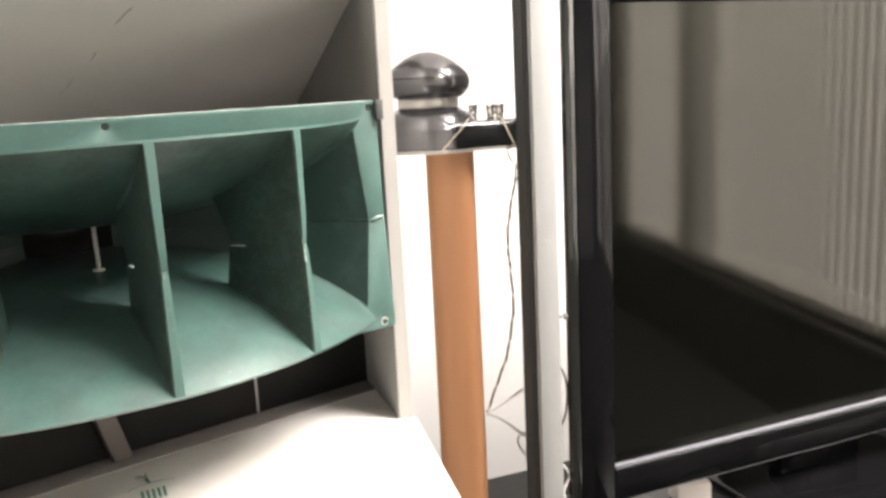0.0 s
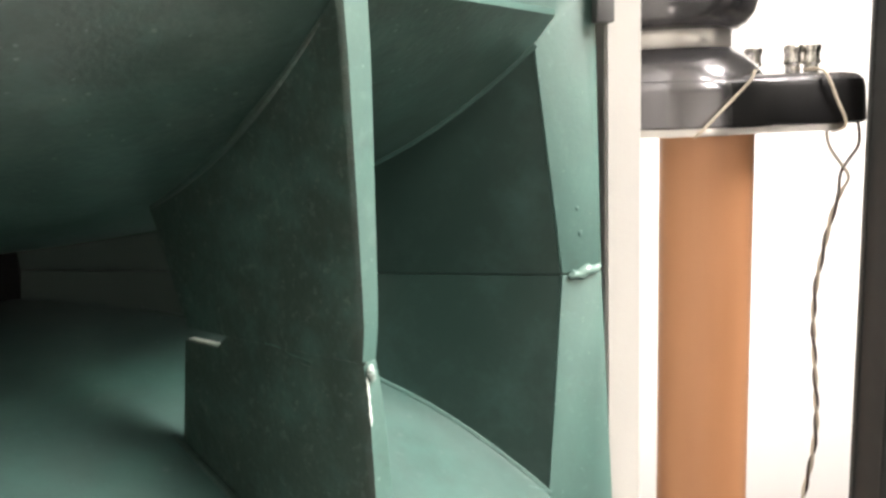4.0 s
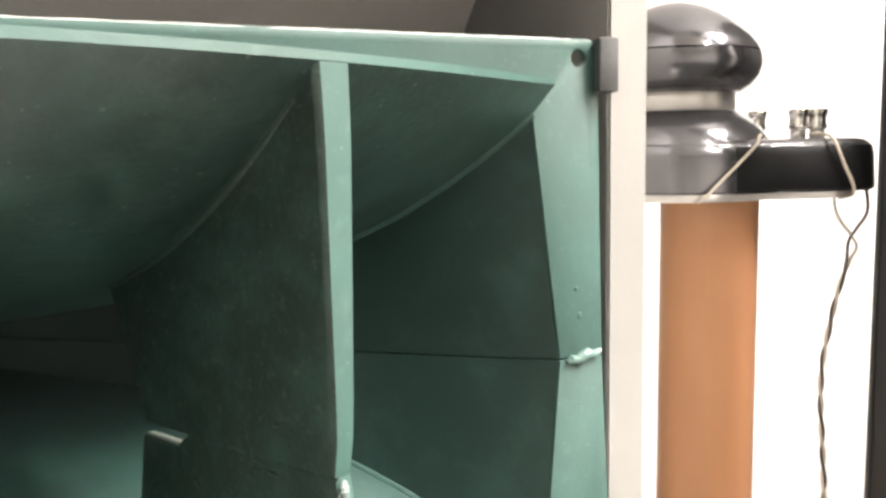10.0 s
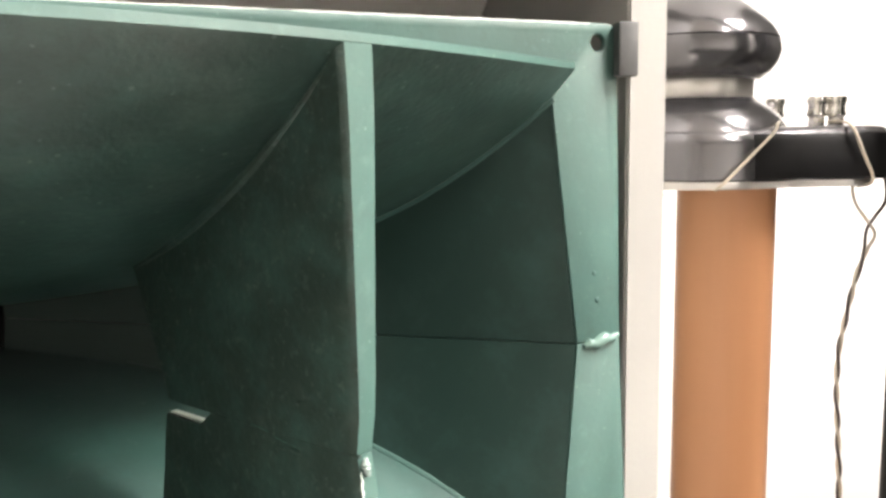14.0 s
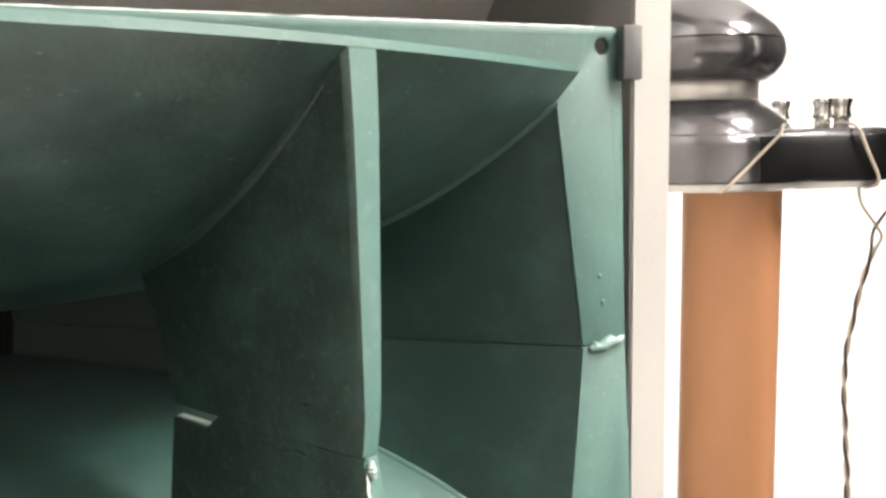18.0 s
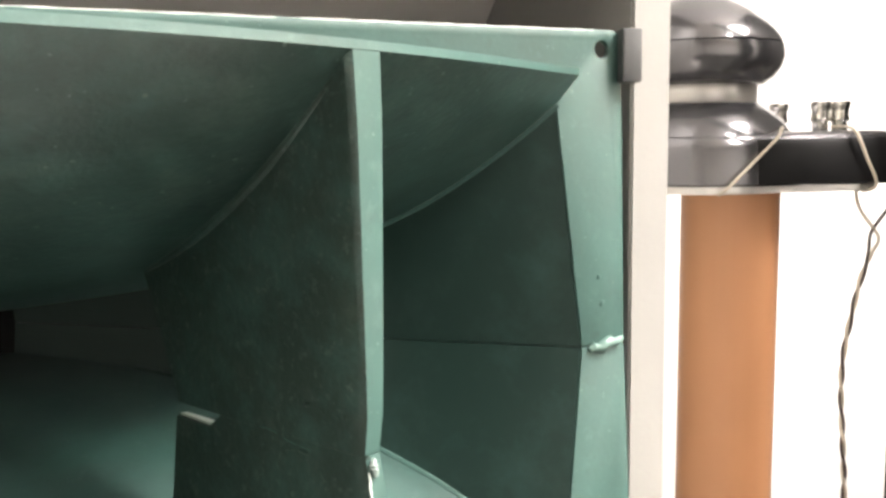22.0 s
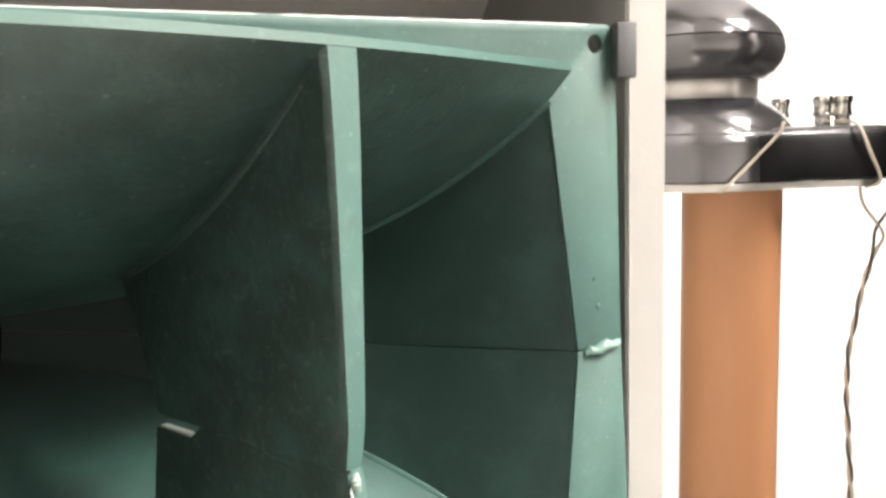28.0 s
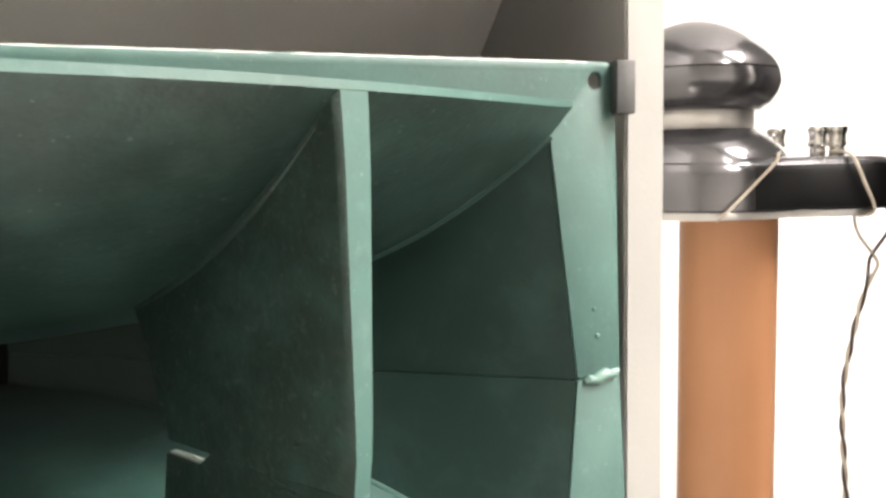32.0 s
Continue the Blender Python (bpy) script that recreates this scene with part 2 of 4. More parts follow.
SCUFF = material("scuff", (0.30, 0.28, 0.25), 0.8, second=(0.36, 0.33, 0.3), scale=80)
CARPET = material("dark_grey_floor", (0.020, 0.020, 0.019), 0.85, second=(0.030, 0.029, 0.028), scale=60, bump=0.4, bump_scale=400)
BLACK_BOARD = material("black_board", (0.008, 0.0075, 0.007), 0.7, spec=0.15, second=(0.012, 0.0115, 0.011), scale=14)
TUBE = material("terracotta_tube", (0.55, 0.265, 0.130), 0.42, second=(0.61, 0.315, 0.160), scale=14, stretch=(1, 1, 0.06), rough_var=0.06)
LACQUER = material("dark_grey_metallic_lacquer", (0.165, 0.162, 0.170), 0.21, metal=0.8, second=(0.178, 0.175, 0.183), scale=20, coat=0.3)
BLACK_SIDE = material("satin_black", (0.018, 0.018, 0.018), 0.48, spec=0.25, second=(0.024, 0.024, 0.024), scale=30)
TAIL_REFLECTED_DARK = material("dark_reflection_lacquer", (0.009, 0.009, 0.0095), 0.42, spec=0.22, second=(0.012, 0.012, 0.0125), scale=30)
POST_BLACK = material("anthracite_powder_coat", (0.034, 0.036, 0.036), 0.6, spec=0.2, second=(0.041, 0.043, 0.043), scale=60)
SATIN_ALU = material("satin_silver", (0.26, 0.265, 0.262), 0.45, metal=0.05, second=(0.245, 0.25, 0.247), scale=10, bump=0.08, bump_scale=300)
PLATE = material("plate_aluminium", (0.66, 0.64, 0.61), 0.35, metal=0.8, second=(0.6, 0.59, 0.56), scale=30)
CHROME = material("nickel_plating", (0.72, 0.70, 0.66), 0.22, metal=1.0, second=(0.62, 0.61, 0.57), scale=50)
RUBBER = material("black_rubber", (0.044, 0.046, 0.046), 0.6, second=(0.060, 0.062, 0.062), scale=90, bump=0.2)
CABLE_CREAM = material("cream_cable", (0.62, 0.56, 0.46), 0.5, second=(0.56, 0.50, 0.40), scale=60)
CABLE_BROWN = material("dark_brown_cable", (0.05, 0.035, 0.03), 0.45, second=(0.075, 0.05, 0.04), scale=60)
CABLE_WHITE = material("white_cable", (0.70, 0.68, 0.65), 0.45, second=(0.64, 0.62, 0.6), scale=60)
SCREEN = material("dark_screen", (0.0012, 0.0013, 0.0010), 0.075, spec=0.35, second=(0.0015, 0.0016, 0.0013), scale=5)
SCREEN.node_tree.nodes["Principled BSDF"].inputs["Specular Tint"].default_value = (1.0, 0.985, 0.87, 1)
PIANO = material("gloss_black_bezel", (0.0035, 0.0035, 0.0038), 0.06, spec=0.10, second=(0.0042, 0.0042, 0.0045), scale=12)
SILVER_LINE = material("silver_trim", (0.17, 0.17, 0.195), 0.5, metal=0.2, second=(0.155, 0.155, 0.18), scale=20)
GREY_TRIM = material("grey_trim", (0.16, 0.16, 0.17), 0.4, second=(0.14, 0.14, 0.15), scale=20)
GLOSS_SIDE = material("gloss_dark_side", (0.008, 0.009, 0.008), 0.05, spec=0.5, second=(0.010, 0.011, 0.010), scale=12)
DARK_PAPER = material("dark_brown_wallpaper", (0.030, 0.028, 0.024), 0.8, second=(0.036, 0.033, 0.028), scale=5, bump=0.2)
WHITE_PLASTIC = material("white_plastic", (0.66, 0.62, 0.58), 0.35, second=(0.71, 0.68, 0.64), scale=20)
BENCH = material("black_stone_bench", (0.005, 0.005, 0.0065), 0.28, second=(0.009, 0.009, 0.011), scale=10, speck=(0.22, 0.21, 0.20), speck_scale=22, speck_at=0.70, stretch=(1, 4, 1))
INK = material("green_ink", (0.03, 0.15, 0.10), 0.5, second=(0.04, 0.17, 0.12), scale=60)
GLASS = material("window_glass", (1, 1, 1), 0.02)
GLASS.node_tree.nodes["Principled BSDF"].inputs["Transmission Weight"].default_value = 1.0
SLAT = material("blind_fabric", (0.66, 0.64, 0.60), 0.8, second=(0.60, 0.58, 0.545), scale=12)
_n = SLAT.node_tree
_tr = _n.nodes.new("ShaderNodeBsdfTranslucent")
_tr.inputs[0].default_value = (0.66, 0.63, 0.57, 1)
_mx = _n.nodes.new("ShaderNodeMixShader")
_mx.inputs[0].default_value = 0.5
_n.links.new(_n.nodes["Principled BSDF"].outputs[0], _mx.inputs[1])
_n.links.new(_tr.outputs[0], _mx.inputs[2])
_n.links.new(_mx.outputs[0], _n.nodes["Material Output"].inputs[0])


# ---- mesh helpers ----
def part(name, bm, mat, parent=None, label="", smooth=40):
    me = bpy.data.meshes.new(name)
    bmesh.ops.recalc_face_normals(bm, faces=bm.faces)
    bm.to_mesh(me)
    bm.free()
    me.materials.append(mat)
    if smooth:
        me.polygons.foreach_set("use_smooth", [True] * len(me.polygons))
        me.set_sharp_from_angle(angle=radians(smooth))
    ob = new(name, me)
    if parent:
        ob.parent = parent
    return tagged(ob, label)


def thing(name, m, label, category, group="", kind=""):
    ob = new(name)
    ob.empty_display_size = 0.05
    ob.matrix_world = m
    return tagged(ob, label, category, group, kind)


def box(x0, x1, y0, y1, z0, z1, bevel=0.0, segs=2):
    bm = bmesh.new()
    bmesh.ops.create_cube(bm, size=1)
    for v in bm.verts:
        v.co = Vector((x0 + (v.co.x + 0.5) * (x1 - x0), y0 + (v.co.y + 0.5) * (y1 - y0), z0 + (v.co.z + 0.5) * (z1 - z0)))
    if bevel:
        bmesh.ops.bevel(bm, geom=list(bm.edges), offset=bevel, segments=segs, affect="EDGES", profile=0.5)
    return bm


def prism(pts, z0, z1, bevel=0.0):
    """An upright prism over a plan outline."""
    bm = bmesh.new()
    lo = [bm.verts.new((x, y, z0)) for x, y in pts]
    hi = [bm.verts.new((x, y, z1)) for x, y in pts]
    n = len(pts)
    bm.faces.new(lo[::-1]), bm.faces.new(hi)
    for i in range(n):
        bm.faces.new((lo[i], lo[(i + 1) % n], hi[(i + 1) % n], hi[i]))
    if bevel:
        bmesh.ops.bevel(bm, geom=list(bm.edges), offset=bevel, segments=2, affect="EDGES", profile=0.5)
    return bm


def lathe(profile, n=48, cx=0.0, cy=0.0):
    """Turn a profile of (radius, z) about a vertical axis."""
    bm = bmesh.new()
    rings = []
    for r, z in profile:
        if r < 1e-6:
            rings.append([bm.verts.new((cx, cy, z))])
        else:
            rings.append([bm.verts.new((cx + r * math.cos(2 * math.pi * i / n), cy + r * math.sin(2 * math.pi * i / n), z)) for i in range(n)])
    for a, b in zip(rings, rings[1:]):
        for i in range(n):
            j = (i + 1) % n
            if len(a) == 1:
                bm.faces.new((a[0], b[i], b[j]))
            elif len(b) == 1:
                bm.faces.new((a[i], a[j], b[0]))
            else:
                bm.faces.new((a[i], a[j], b[j], b[i]))
    return bm


def sweep(points, radius, n=10, closed_ends=True):
    """A round bar along points; radius may be a list."""
    bm = bmesh.new()
    pts = [Vector(p) for p in points]
    rad = radius if isinstance(radius, (list, tuple)) else [radius] * len(pts)
    rings, side = [], None
    for i, p in enumerate(pts):
        d = (pts[min(i + 1, len(pts) - 1)] - pts[max(i - 1, 0)]).normalized()
        if side is None:
            side = d.orthogonal().normalized()
        side = (side - d * side.dot(d)).normalized()
        up = d.cross(side)
        rings.append([bm.verts.new(p + rad[i] * (math.cos(2 * math.pi * k / n) * side + math.sin(2 * math.pi * k / n) * up)) for k in range(n)])
    for a, b in zip(rings, rings[1:]):
        for k in range(n):
            bm.faces.new((a[k], a[(k + 1) % n], b[(k + 1) % n], b[k]))
    if closed_ends:
        bm.faces.new(rings[0][::-1]), bm.faces.new(rings[-1])
    return bm


def smooth_line(points, steps=8):
    """A Catmull-Rom line through points."""
    p = [Vector(q) for q in points]
    p = [2 * p[0] - p[1]] + p + [2 * p[-1] - p[-2]]
    out = []
    for i in range(1, len(p) - 2):
        for k in range(steps):
            t = k / steps
            out.append(0.5 * (2 * p[i] + (p[i + 1] - p[i - 1]) * t + (2 * p[i - 1] - 5 * p[i] + 4 * p[i + 1] - p[i + 2]) * t * t
                              + (3 * p[i] - p[i - 1] - 3 * p[i + 1] + p[i + 2]) * t ** 3))
    return out + [p[-2]]


def holed_plate(loops, y0, y1):
    """A plate in the xz plane between y0 and y1; the first loop is its outline, the others are openings."""
    bm = bmesh.new()
    edges = []
    for loop in loops:
        vs = [bm.verts.new((x, y0, z)) for x, z in loop]
        edges += [bm.edges.new((vs[i], vs[(i + 1) % len(vs)])) for i in range(len(vs))]
    bmesh.ops.triangle_fill(bm, use_beauty=True, use_dissolve=False, edges=edges)
    ret = bmesh.ops.extrude_face_region(bm, geom=list(bm.faces))
    for v in ret["geom"]:
        if isinstance(v, bmesh.types.BMVert):
            v.co.y = y1
    return bm


def shell(grid, offset):
    """A closed shell from a grid of points and the same grid moved by offset(point)."""
    bm = bmesh.new()
    a = [[bm.verts.new(p) for p in row] for row in grid]
    b = [[bm.verts.new(offset(p)) for p in row] for row in grid]
    m, n = len(a), len(a[0])
    for i in range(m - 1):
        for j in range(n - 1):
            bm.faces.new((a[i][j], a[i][j + 1], a[i + 1][j + 1], a[i + 1][j]))
            bm.faces.new((b[i][j], b[i + 1][j], b[i + 1][j + 1], b[i][j + 1]))
    for i in range(m - 1):
        bm.faces.new((a[i][0], a[i + 1][0], b[i + 1][0], b[i][0]))
        bm.faces.new((a[i][-1], b[i][-1], b[i + 1][-1], a[i + 1][-1]))
    for j in range(n - 1):
        bm.faces.new((a[0][j], b[0][j], b[0][j + 1], a[0][j + 1]))
        bm.faces.new((a[-1][j], a[-1][j + 1], b[-1][j + 1], b[-1][j]))
    return bm


# ---- room ----
ROOM_A = Vector((0.968, -0.250, 0))  # along the wall behind the television
ROOM_B = Vector((0.250, 0.968, 0))


def quad_wall(name, p, q, z0, z1, thick, mat, label):
    """A wall from p to q, thick to the left of its run."""
    p, q = Vector(p), Vector(q)
    d = (q - p).normalized()
    n = Vector((-d.y, d.x)) * thick
    pts = [(p.x, p.y), (q.x, q.y), (q.x + n.x, q.y + n.y), (p.x + n.x, p.y + n.y)]
    return tagged(part(name, prism(pts, z0, z1), mat, smooth=0), label, "wall", kind="structure")


tagged(part("floor", box(-1.15, 2.22, -2.55, 4.15, -0.12, 0.0), CARPET, smooth=0), "dark grey carpeted floor of the attic room", "floor", kind="structure")
tagged(part("ceiling", holed_plate([[(-1.15, -2.55), (2.22, -2.55), (2.22, 4.15), (-1.15, 4.15)], [(ROOF_X0, ROOF_Y0), (ROOF_X1, ROOF_Y0), (ROOF_X1, ROOF_Y1), (ROOF_X0, ROOF_Y1)]], -0.15, 0.0), PLASTER, smooth=0),
       "white plastered ceiling with a roof window", "ceiling", kind="structure").matrix_world = Matrix(((1, 0, 0, 0), (0, 0, 1, 0), (0, -1, 0, 2.45), (0, 0, 0, 1)))
roof_window = thing("window_2", pose(0, 0, 2.54), "roof window with a white frame", "window", kind="structure")
for x0, x1, y0, y1 in ((ROOF_X0, ROOF_X1, ROOF_Y0, ROOF_Y0 + 0.05), (ROOF_X0, ROOF_X1, ROOF_Y1 - 0.05, ROOF_Y1), (ROOF_X0, ROOF_X0 + 0.05, ROOF_Y0 + 0.05, ROOF_Y1 - 0.05), (ROOF_X1 - 0.05, ROOF_X1, ROOF_Y0 + 0.05, ROOF_Y1 - 0.05)):
    part("window_frame", box(x0, x1, y0, y1, 0.0, 0.05, 0.004), WHITE_PLASTIC, roof_window)
part("pane", box(ROOF_X0 + 0.05, ROOF_X1 - 0.05, ROOF_Y0 + 0.05, ROOF_Y1 - 0.05, 0.02, 0.026), GLASS, roof_window, smooth=0).visible_shadow = False
WALL_P = Vector((1.542, 1.886))
quad_wall("wall_television", WALL_P - ROOM_A.xy * 0.9, WALL_P + ROOM_A.xy * 0.48, 0, 2.45, 0.15, PLASTER, "white plastered wall behind the television and the tube stand")
quad_wall("wall_back", (2.21, 4.0), (-0.999, 4.0), 0, 2.45, -0.15, WALLPAPER, "beige papered back wall")
# Unseen walls, kept pale and the left one close, to bounce light at the horn.
quad_wall("bounce_wall_left", (-1.0, 4.0), (-1.0, -2.4), 0, 2.45, -0.15, GREY_PLASTER, "unseen light grey side wall, set close to bounce light")
quad_wall("bounce_wall_behind", (-0.999, -2.4), (2.049, -2.4), 0, 2.45, -0.15, PLASTER, "white plastered wall")
# window wall with its opening
tagged(part("wall_window", holed_plate([[(-2.54, 0), (3.999, 0), (3.999, 2.449), (-2.54, 2.449)],
                                        [(WIN_Y0, WIN_Z0), (WIN_Y1, WIN_Z0), (WIN_Y1, WIN_Z1), (WIN_Y0, WIN_Z1)]], -0.16, 0.0), DARK_PAPER, smooth=0),
       "dark brown papered wall with a wide window", "wall", kind="structure").matrix_world = pose(WIN_X, 0, 0, 0, 0, 90)
# window: frame, panes, sill and vertical blind
window = thing("window_1", pose(WIN_X, 0, 0), "wide white-framed window behind a vertical blind", "window", kind="structure")
for y0, y1, z0, z1 in ((WIN_Y0, WIN_Y1, WIN_Z0, WIN_Z0 + 0.06), (WIN_Y0, WIN_Y1, WIN_Z1 - 0.06, WIN_Z1), (WIN_Y0, WIN_Y0 + 0.06, WIN_Z0 + 0.06, WIN_Z1 - 0.06),
                       (WIN_Y1 - 0.06, WIN_Y1, WIN_Z0 + 0.06, WIN_Z1 - 0.06), (-0.68, -0.62, WIN_Z0 + 0.06, WIN_Z1 - 0.06)):
    part("window_frame", box(0.115, 0.155, y0, y1, z0, z1, 0.004), WHITE_PLASTIC, window)
for y0, y1 in ((WIN_Y0 + 0.06, -0.68), (-0.62, WIN_Y1 - 0.06)):
    pane = part("pane", box(0.128, 0.134, y0, y1, WIN_Z0 + 0.06, WIN_Z1 - 0.06), GLASS, window, smooth=0)
    pane.visible_shadow = False
part("window_sill", box(-0.008, 0.11, WIN_Y0 - 0.03, WIN_Y1 + 0.03, WIN_Z0 - 0.03, WIN_Z0, 0.004), SUPPORT, window)
blind = thing("vertical_blind", pose(WIN_X + 0.03, 0, 0), "cream fabric vertical blind, closed across the window", "blind")
part("head_rail", box(-0.025, 0.025, WIN_Y0, WIN_Y1, WIN_Z1 - 0.045, WIN_Z1 - 0.005, 0.004), WHITE_PLASTIC, blind)
slat_mesh = None
for i in range(45):
    y = WIN_Y0 + 0.03 + i * 0.0432
    if slat_mesh is None:
        grid = [[Vector((0.003 * math.cos(k * 0.6 - 1.2), -0.0235 + 0.0094 * k, z)) for k in range(6)] for z in (WIN_Z0 + 0.008, WIN_Z1 - 0.05)]
        ob = part("slat", shell(grid, lambda p: p + Vector((0.0008, 0, 0))), SLAT, blind)
        slat_mesh = ob.data
    else:
        ob = new("slat", slat_mesh)
        ob.parent = blind
    ob.matrix_local = pose(0, y, 0, 0, 0, 12)

for y in (-0.800, -0.752, -0.704, -0.656, -0.608, -0.560):
    ob = new("slat", slat_mesh)
    ob.parent = blind
    ob.matrix_local = pose(-0.014, y, 0, 0, 0, 4)

# sloped ceiling over the shelf bay
PB = Vector((0.29, 0.957))  # run of the side panel
PA = Vector((0.957, -0.29))
P0 = Vector((0.7335, 1.030))  # its front inner corner


def slope_z(x, y):
    return 1.160 + 0.40 * (0.428 * (x - P0.x) - 0.904 * (y - P0.y))


def slope_slab():
    """The low slope over the bay, and the steep one from its front edge up to the ceiling."""
    level = Vector((0.904, 0.428))
    grid = []
    for s in (-0.22, 0.06, 0.2, 0.4, 0.7, 1.3):
        row = []
        for a in (-1.87, -1.2, -0.4, 0.006):
            q = P0 + PB * s + level * a
            row.append(Vector((q.x, q.y, slope_z(q.x, q.y) if s > 0 else 2.44)))
        grid.append(row)
    return shell(grid, lambda p: p + Vector((0, 0.02, 0.12 if p.z < 2 else 0.005)))


roof_slope = tagged(part("ceiling_slope", slope_slab(), SLOPE, smooth=0), "grey-white painted sloping attic ceiling with scuff marks", "ceiling", kind="structure")

for (ax, ay), (bx, by), w in (((0.4868, 1.049), (0.4800, 1.080), 0.0012), ((0.4895, 1.048), (0.4858, 1.058), 0.0008), ((0.4760, 1.138), (0.4748, 1.156), 0.0009), ((0.4650, 1.197), (0.4630, 1.222), 0.0008), ((0.4600, 1.226), (0.4590, 1.240), 0.0006)):
    line = [(ax + (bx - ax) * i / 6, ay + (by - ay) * i / 6 + 0.0006 * math.sin(i * 2.1)) for i in range(7)]
    part("scuff", sweep([(x, y, slope_z(x, y)) for x, y in line], [w * 0.4 * math.sin(math.pi * (i + 0.6) / 7.2) + 0.0001 for i in range(7)], 6), SCUFF, roof_slope, "thin dark scuff")

# unseen sloped ceiling over the tube stand, added to brighten the dome's reflection
_a, _b = WALL_P - ROOM_A.xy * 0.48, WALL_P + ROOM_A.xy * 0.27
_grid = [[Vector((q.x - ROOM_B.x * d, q.y - ROOM_B.y * d, 1.42 + d)) for q in (_a, (_a + _b) / 2, _b)] for d in (0.0, 0.35, 0.7, 1.02)]
tagged(part("ceiling_slope", shell(_grid, lambda p: p + Vector((0, 0.08, 0.08))), PLASTER, smooth=0), "unseen white sloping ceiling above the television wall, added for the dome to reflect", "ceiling", kind="structure")

# ---- white shelf bay: top board, side panel, black back boards ----
TOP_Z = 0.6515
panel = thing("side_panel", pose(P0.x, P0.y, 0), "white painted side panel cut to the roof slope", "panel", kind="structure")


def side_panel_mesh():
    bm = bmesh.new()
    th, z0, length = 0.0165, 0.0, 1.1
    ring = []
    for off in (0.0, th):
        f = P0 + PA * off
        b = f + PB * length
        ring.append([bm.verts.new((q.x - P0.x, q.y - P0.y, z)) for q, z in ((f, z0), (b, z0), (b, slope_z(*b) + 0.03), (f, 1.60))])
    a, b = ring
    bm.faces.new(a), bm.faces.new(b[::-1])
    for i in range(4):
        bm.faces.new((a[i], b[i], b[(i + 1) % 4], a[(i + 1) % 4]))
    bmesh.ops.bevel(bm, geom=list(bm.edges), offset=0.0012, segments=2, affect="EDGES")
    return bm


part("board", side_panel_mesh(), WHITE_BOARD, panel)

cab = thing("speaker_cabinet", pose(0.44, 0.85, 0), "white laminate loudspeaker cabinet with a green maker's mark", "cabinet")
_plan = [(-0.60, 1.100), (-0.60, 0.79), (0.654, 0.79), (0.7520, 1.0225), (0.7330, 1.0285), (0.776, 1.1695)]
_plan = [(x - 0.44, y - 0.85) for x, y in _plan]
part("top_board", prism(_plan, TOP_Z - 0.022, TOP_Z, 0.0012), WHITE_TOP, cab)
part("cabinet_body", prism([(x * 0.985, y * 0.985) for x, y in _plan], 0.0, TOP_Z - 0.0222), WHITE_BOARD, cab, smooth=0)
# maker's mark, drawn as plain shapes
MX, MY = 0.455 - 0.44, 1.0605 - 0.85


def flat_bar(x0, y0, x1, y1, w0, w1):
    d = Vector((x1 - x0, y1 - y0)).normalized()
    n = Vector((-d.y, d.x))
    return prism([(x0 + n.x * w0, y0 + n.y * w0), (x0 - n.x * w0, y0 - n.y * w0), (x1 - n.x * w1, y1 - n.y * w1), (x1 + n.x * w1, y1 + n.y * w1)], TOP_Z - 0.0005, TOP_Z + 0.0004)


mark = part("mark_arc", sweep([(MX - 0.025 + 0.05 * i / 12, MY + 0.0045 * math.sin(math.pi * i / 12) - 0.0005, TOP_Z) for i in range(13)], [0.0002 + 0.0003 * math.sin(math.pi * i / 12) for i in range(13)], 6), INK, cab, "thin green printed arc")
for x0, y0, x1, y1, w0, w1 in ((0.001, 0.005, 0.0015, 0.0185, 0.0016, 0.0016), (0.001, 0.0175, -0.004, 0.0275, 0.0006, 0.0004), (0.002, 0.0175, 0.005, 0.0285, 0.0006, 0.0004),
                               (-0.001, 0.0225, -0.0065, 0.0245, 0.0005, 0.0003)):
    part("mark_stroke", flat_bar(MX + x0, MY + y0, MX + x1, MY + y1, w0, w1), INK, cab, smooth=0)
for i in range(5):
    x = MX - 0.0115 + 0.0052 * i
    part("mark_bar", flat_bar(x - 0.004, MY - 0.034, x + 0.0005, MY - 0.0105 - 0.0006 * i, 0.0013, 0.0013), INK, cab, smooth=0)

# grey strip and black boards along the shelf's rear edge
BL0, BL1 = Vector((-0.60, 1.100)), Vector((0.776, 1.1695))
BLD = (BL1 - BL0).normalized()
BLN = Vector((-BLD.y, BLD.x))


def rear_box(x0, x1, d0, d1, z0, z1, bevel=0.0):
    """A box along the shelf's rear edge: x range, depth behind the edge, heights."""
    f = lambda x, d: tuple(BL0 + BLD * ((x - BL0.x) / BLD.x) + BLN * d)
    return prism([f(x0, d0), f(x1, d0), f(x1, d1), f(x0, d1)], z0, z1, bevel)


tagged(part("edge_strip", rear_box(-0.598, 0.772, -0.035, 0.0, TOP_Z, TOP_Z + 0.0016, 0.0005), GREY_STRIP), "grey strip along the shelf's rear edge", "strip")
for x0, x1 in ((-0.75, 0.6170), (0.6205, 0.79)):
    tagged(part("black_board", rear_box(x0, x1, 0.0015, 0.012, 0.30, 0.80), BLACK_BOARD, smooth=0), "black board closing the bay behind the horn", "board", "back boards")
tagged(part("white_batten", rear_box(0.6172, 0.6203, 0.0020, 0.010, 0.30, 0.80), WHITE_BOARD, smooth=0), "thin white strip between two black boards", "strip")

# ---- the horn ----
HX, HY, HZ = 0.447, 1.0255, 0.8886
horn = thing("sectoral_horn", pose(HX, HY, HZ, -1.6, -0.2, 0), "large green enamelled sectoral horn loudspeaker, worn cast metal", "horn")
APEX, R_LIP, R_IN = 0.250, 0.365, 0.058
H_T = (R_LIP - 0.06) / math.acosh(0.1041 / 0.016)


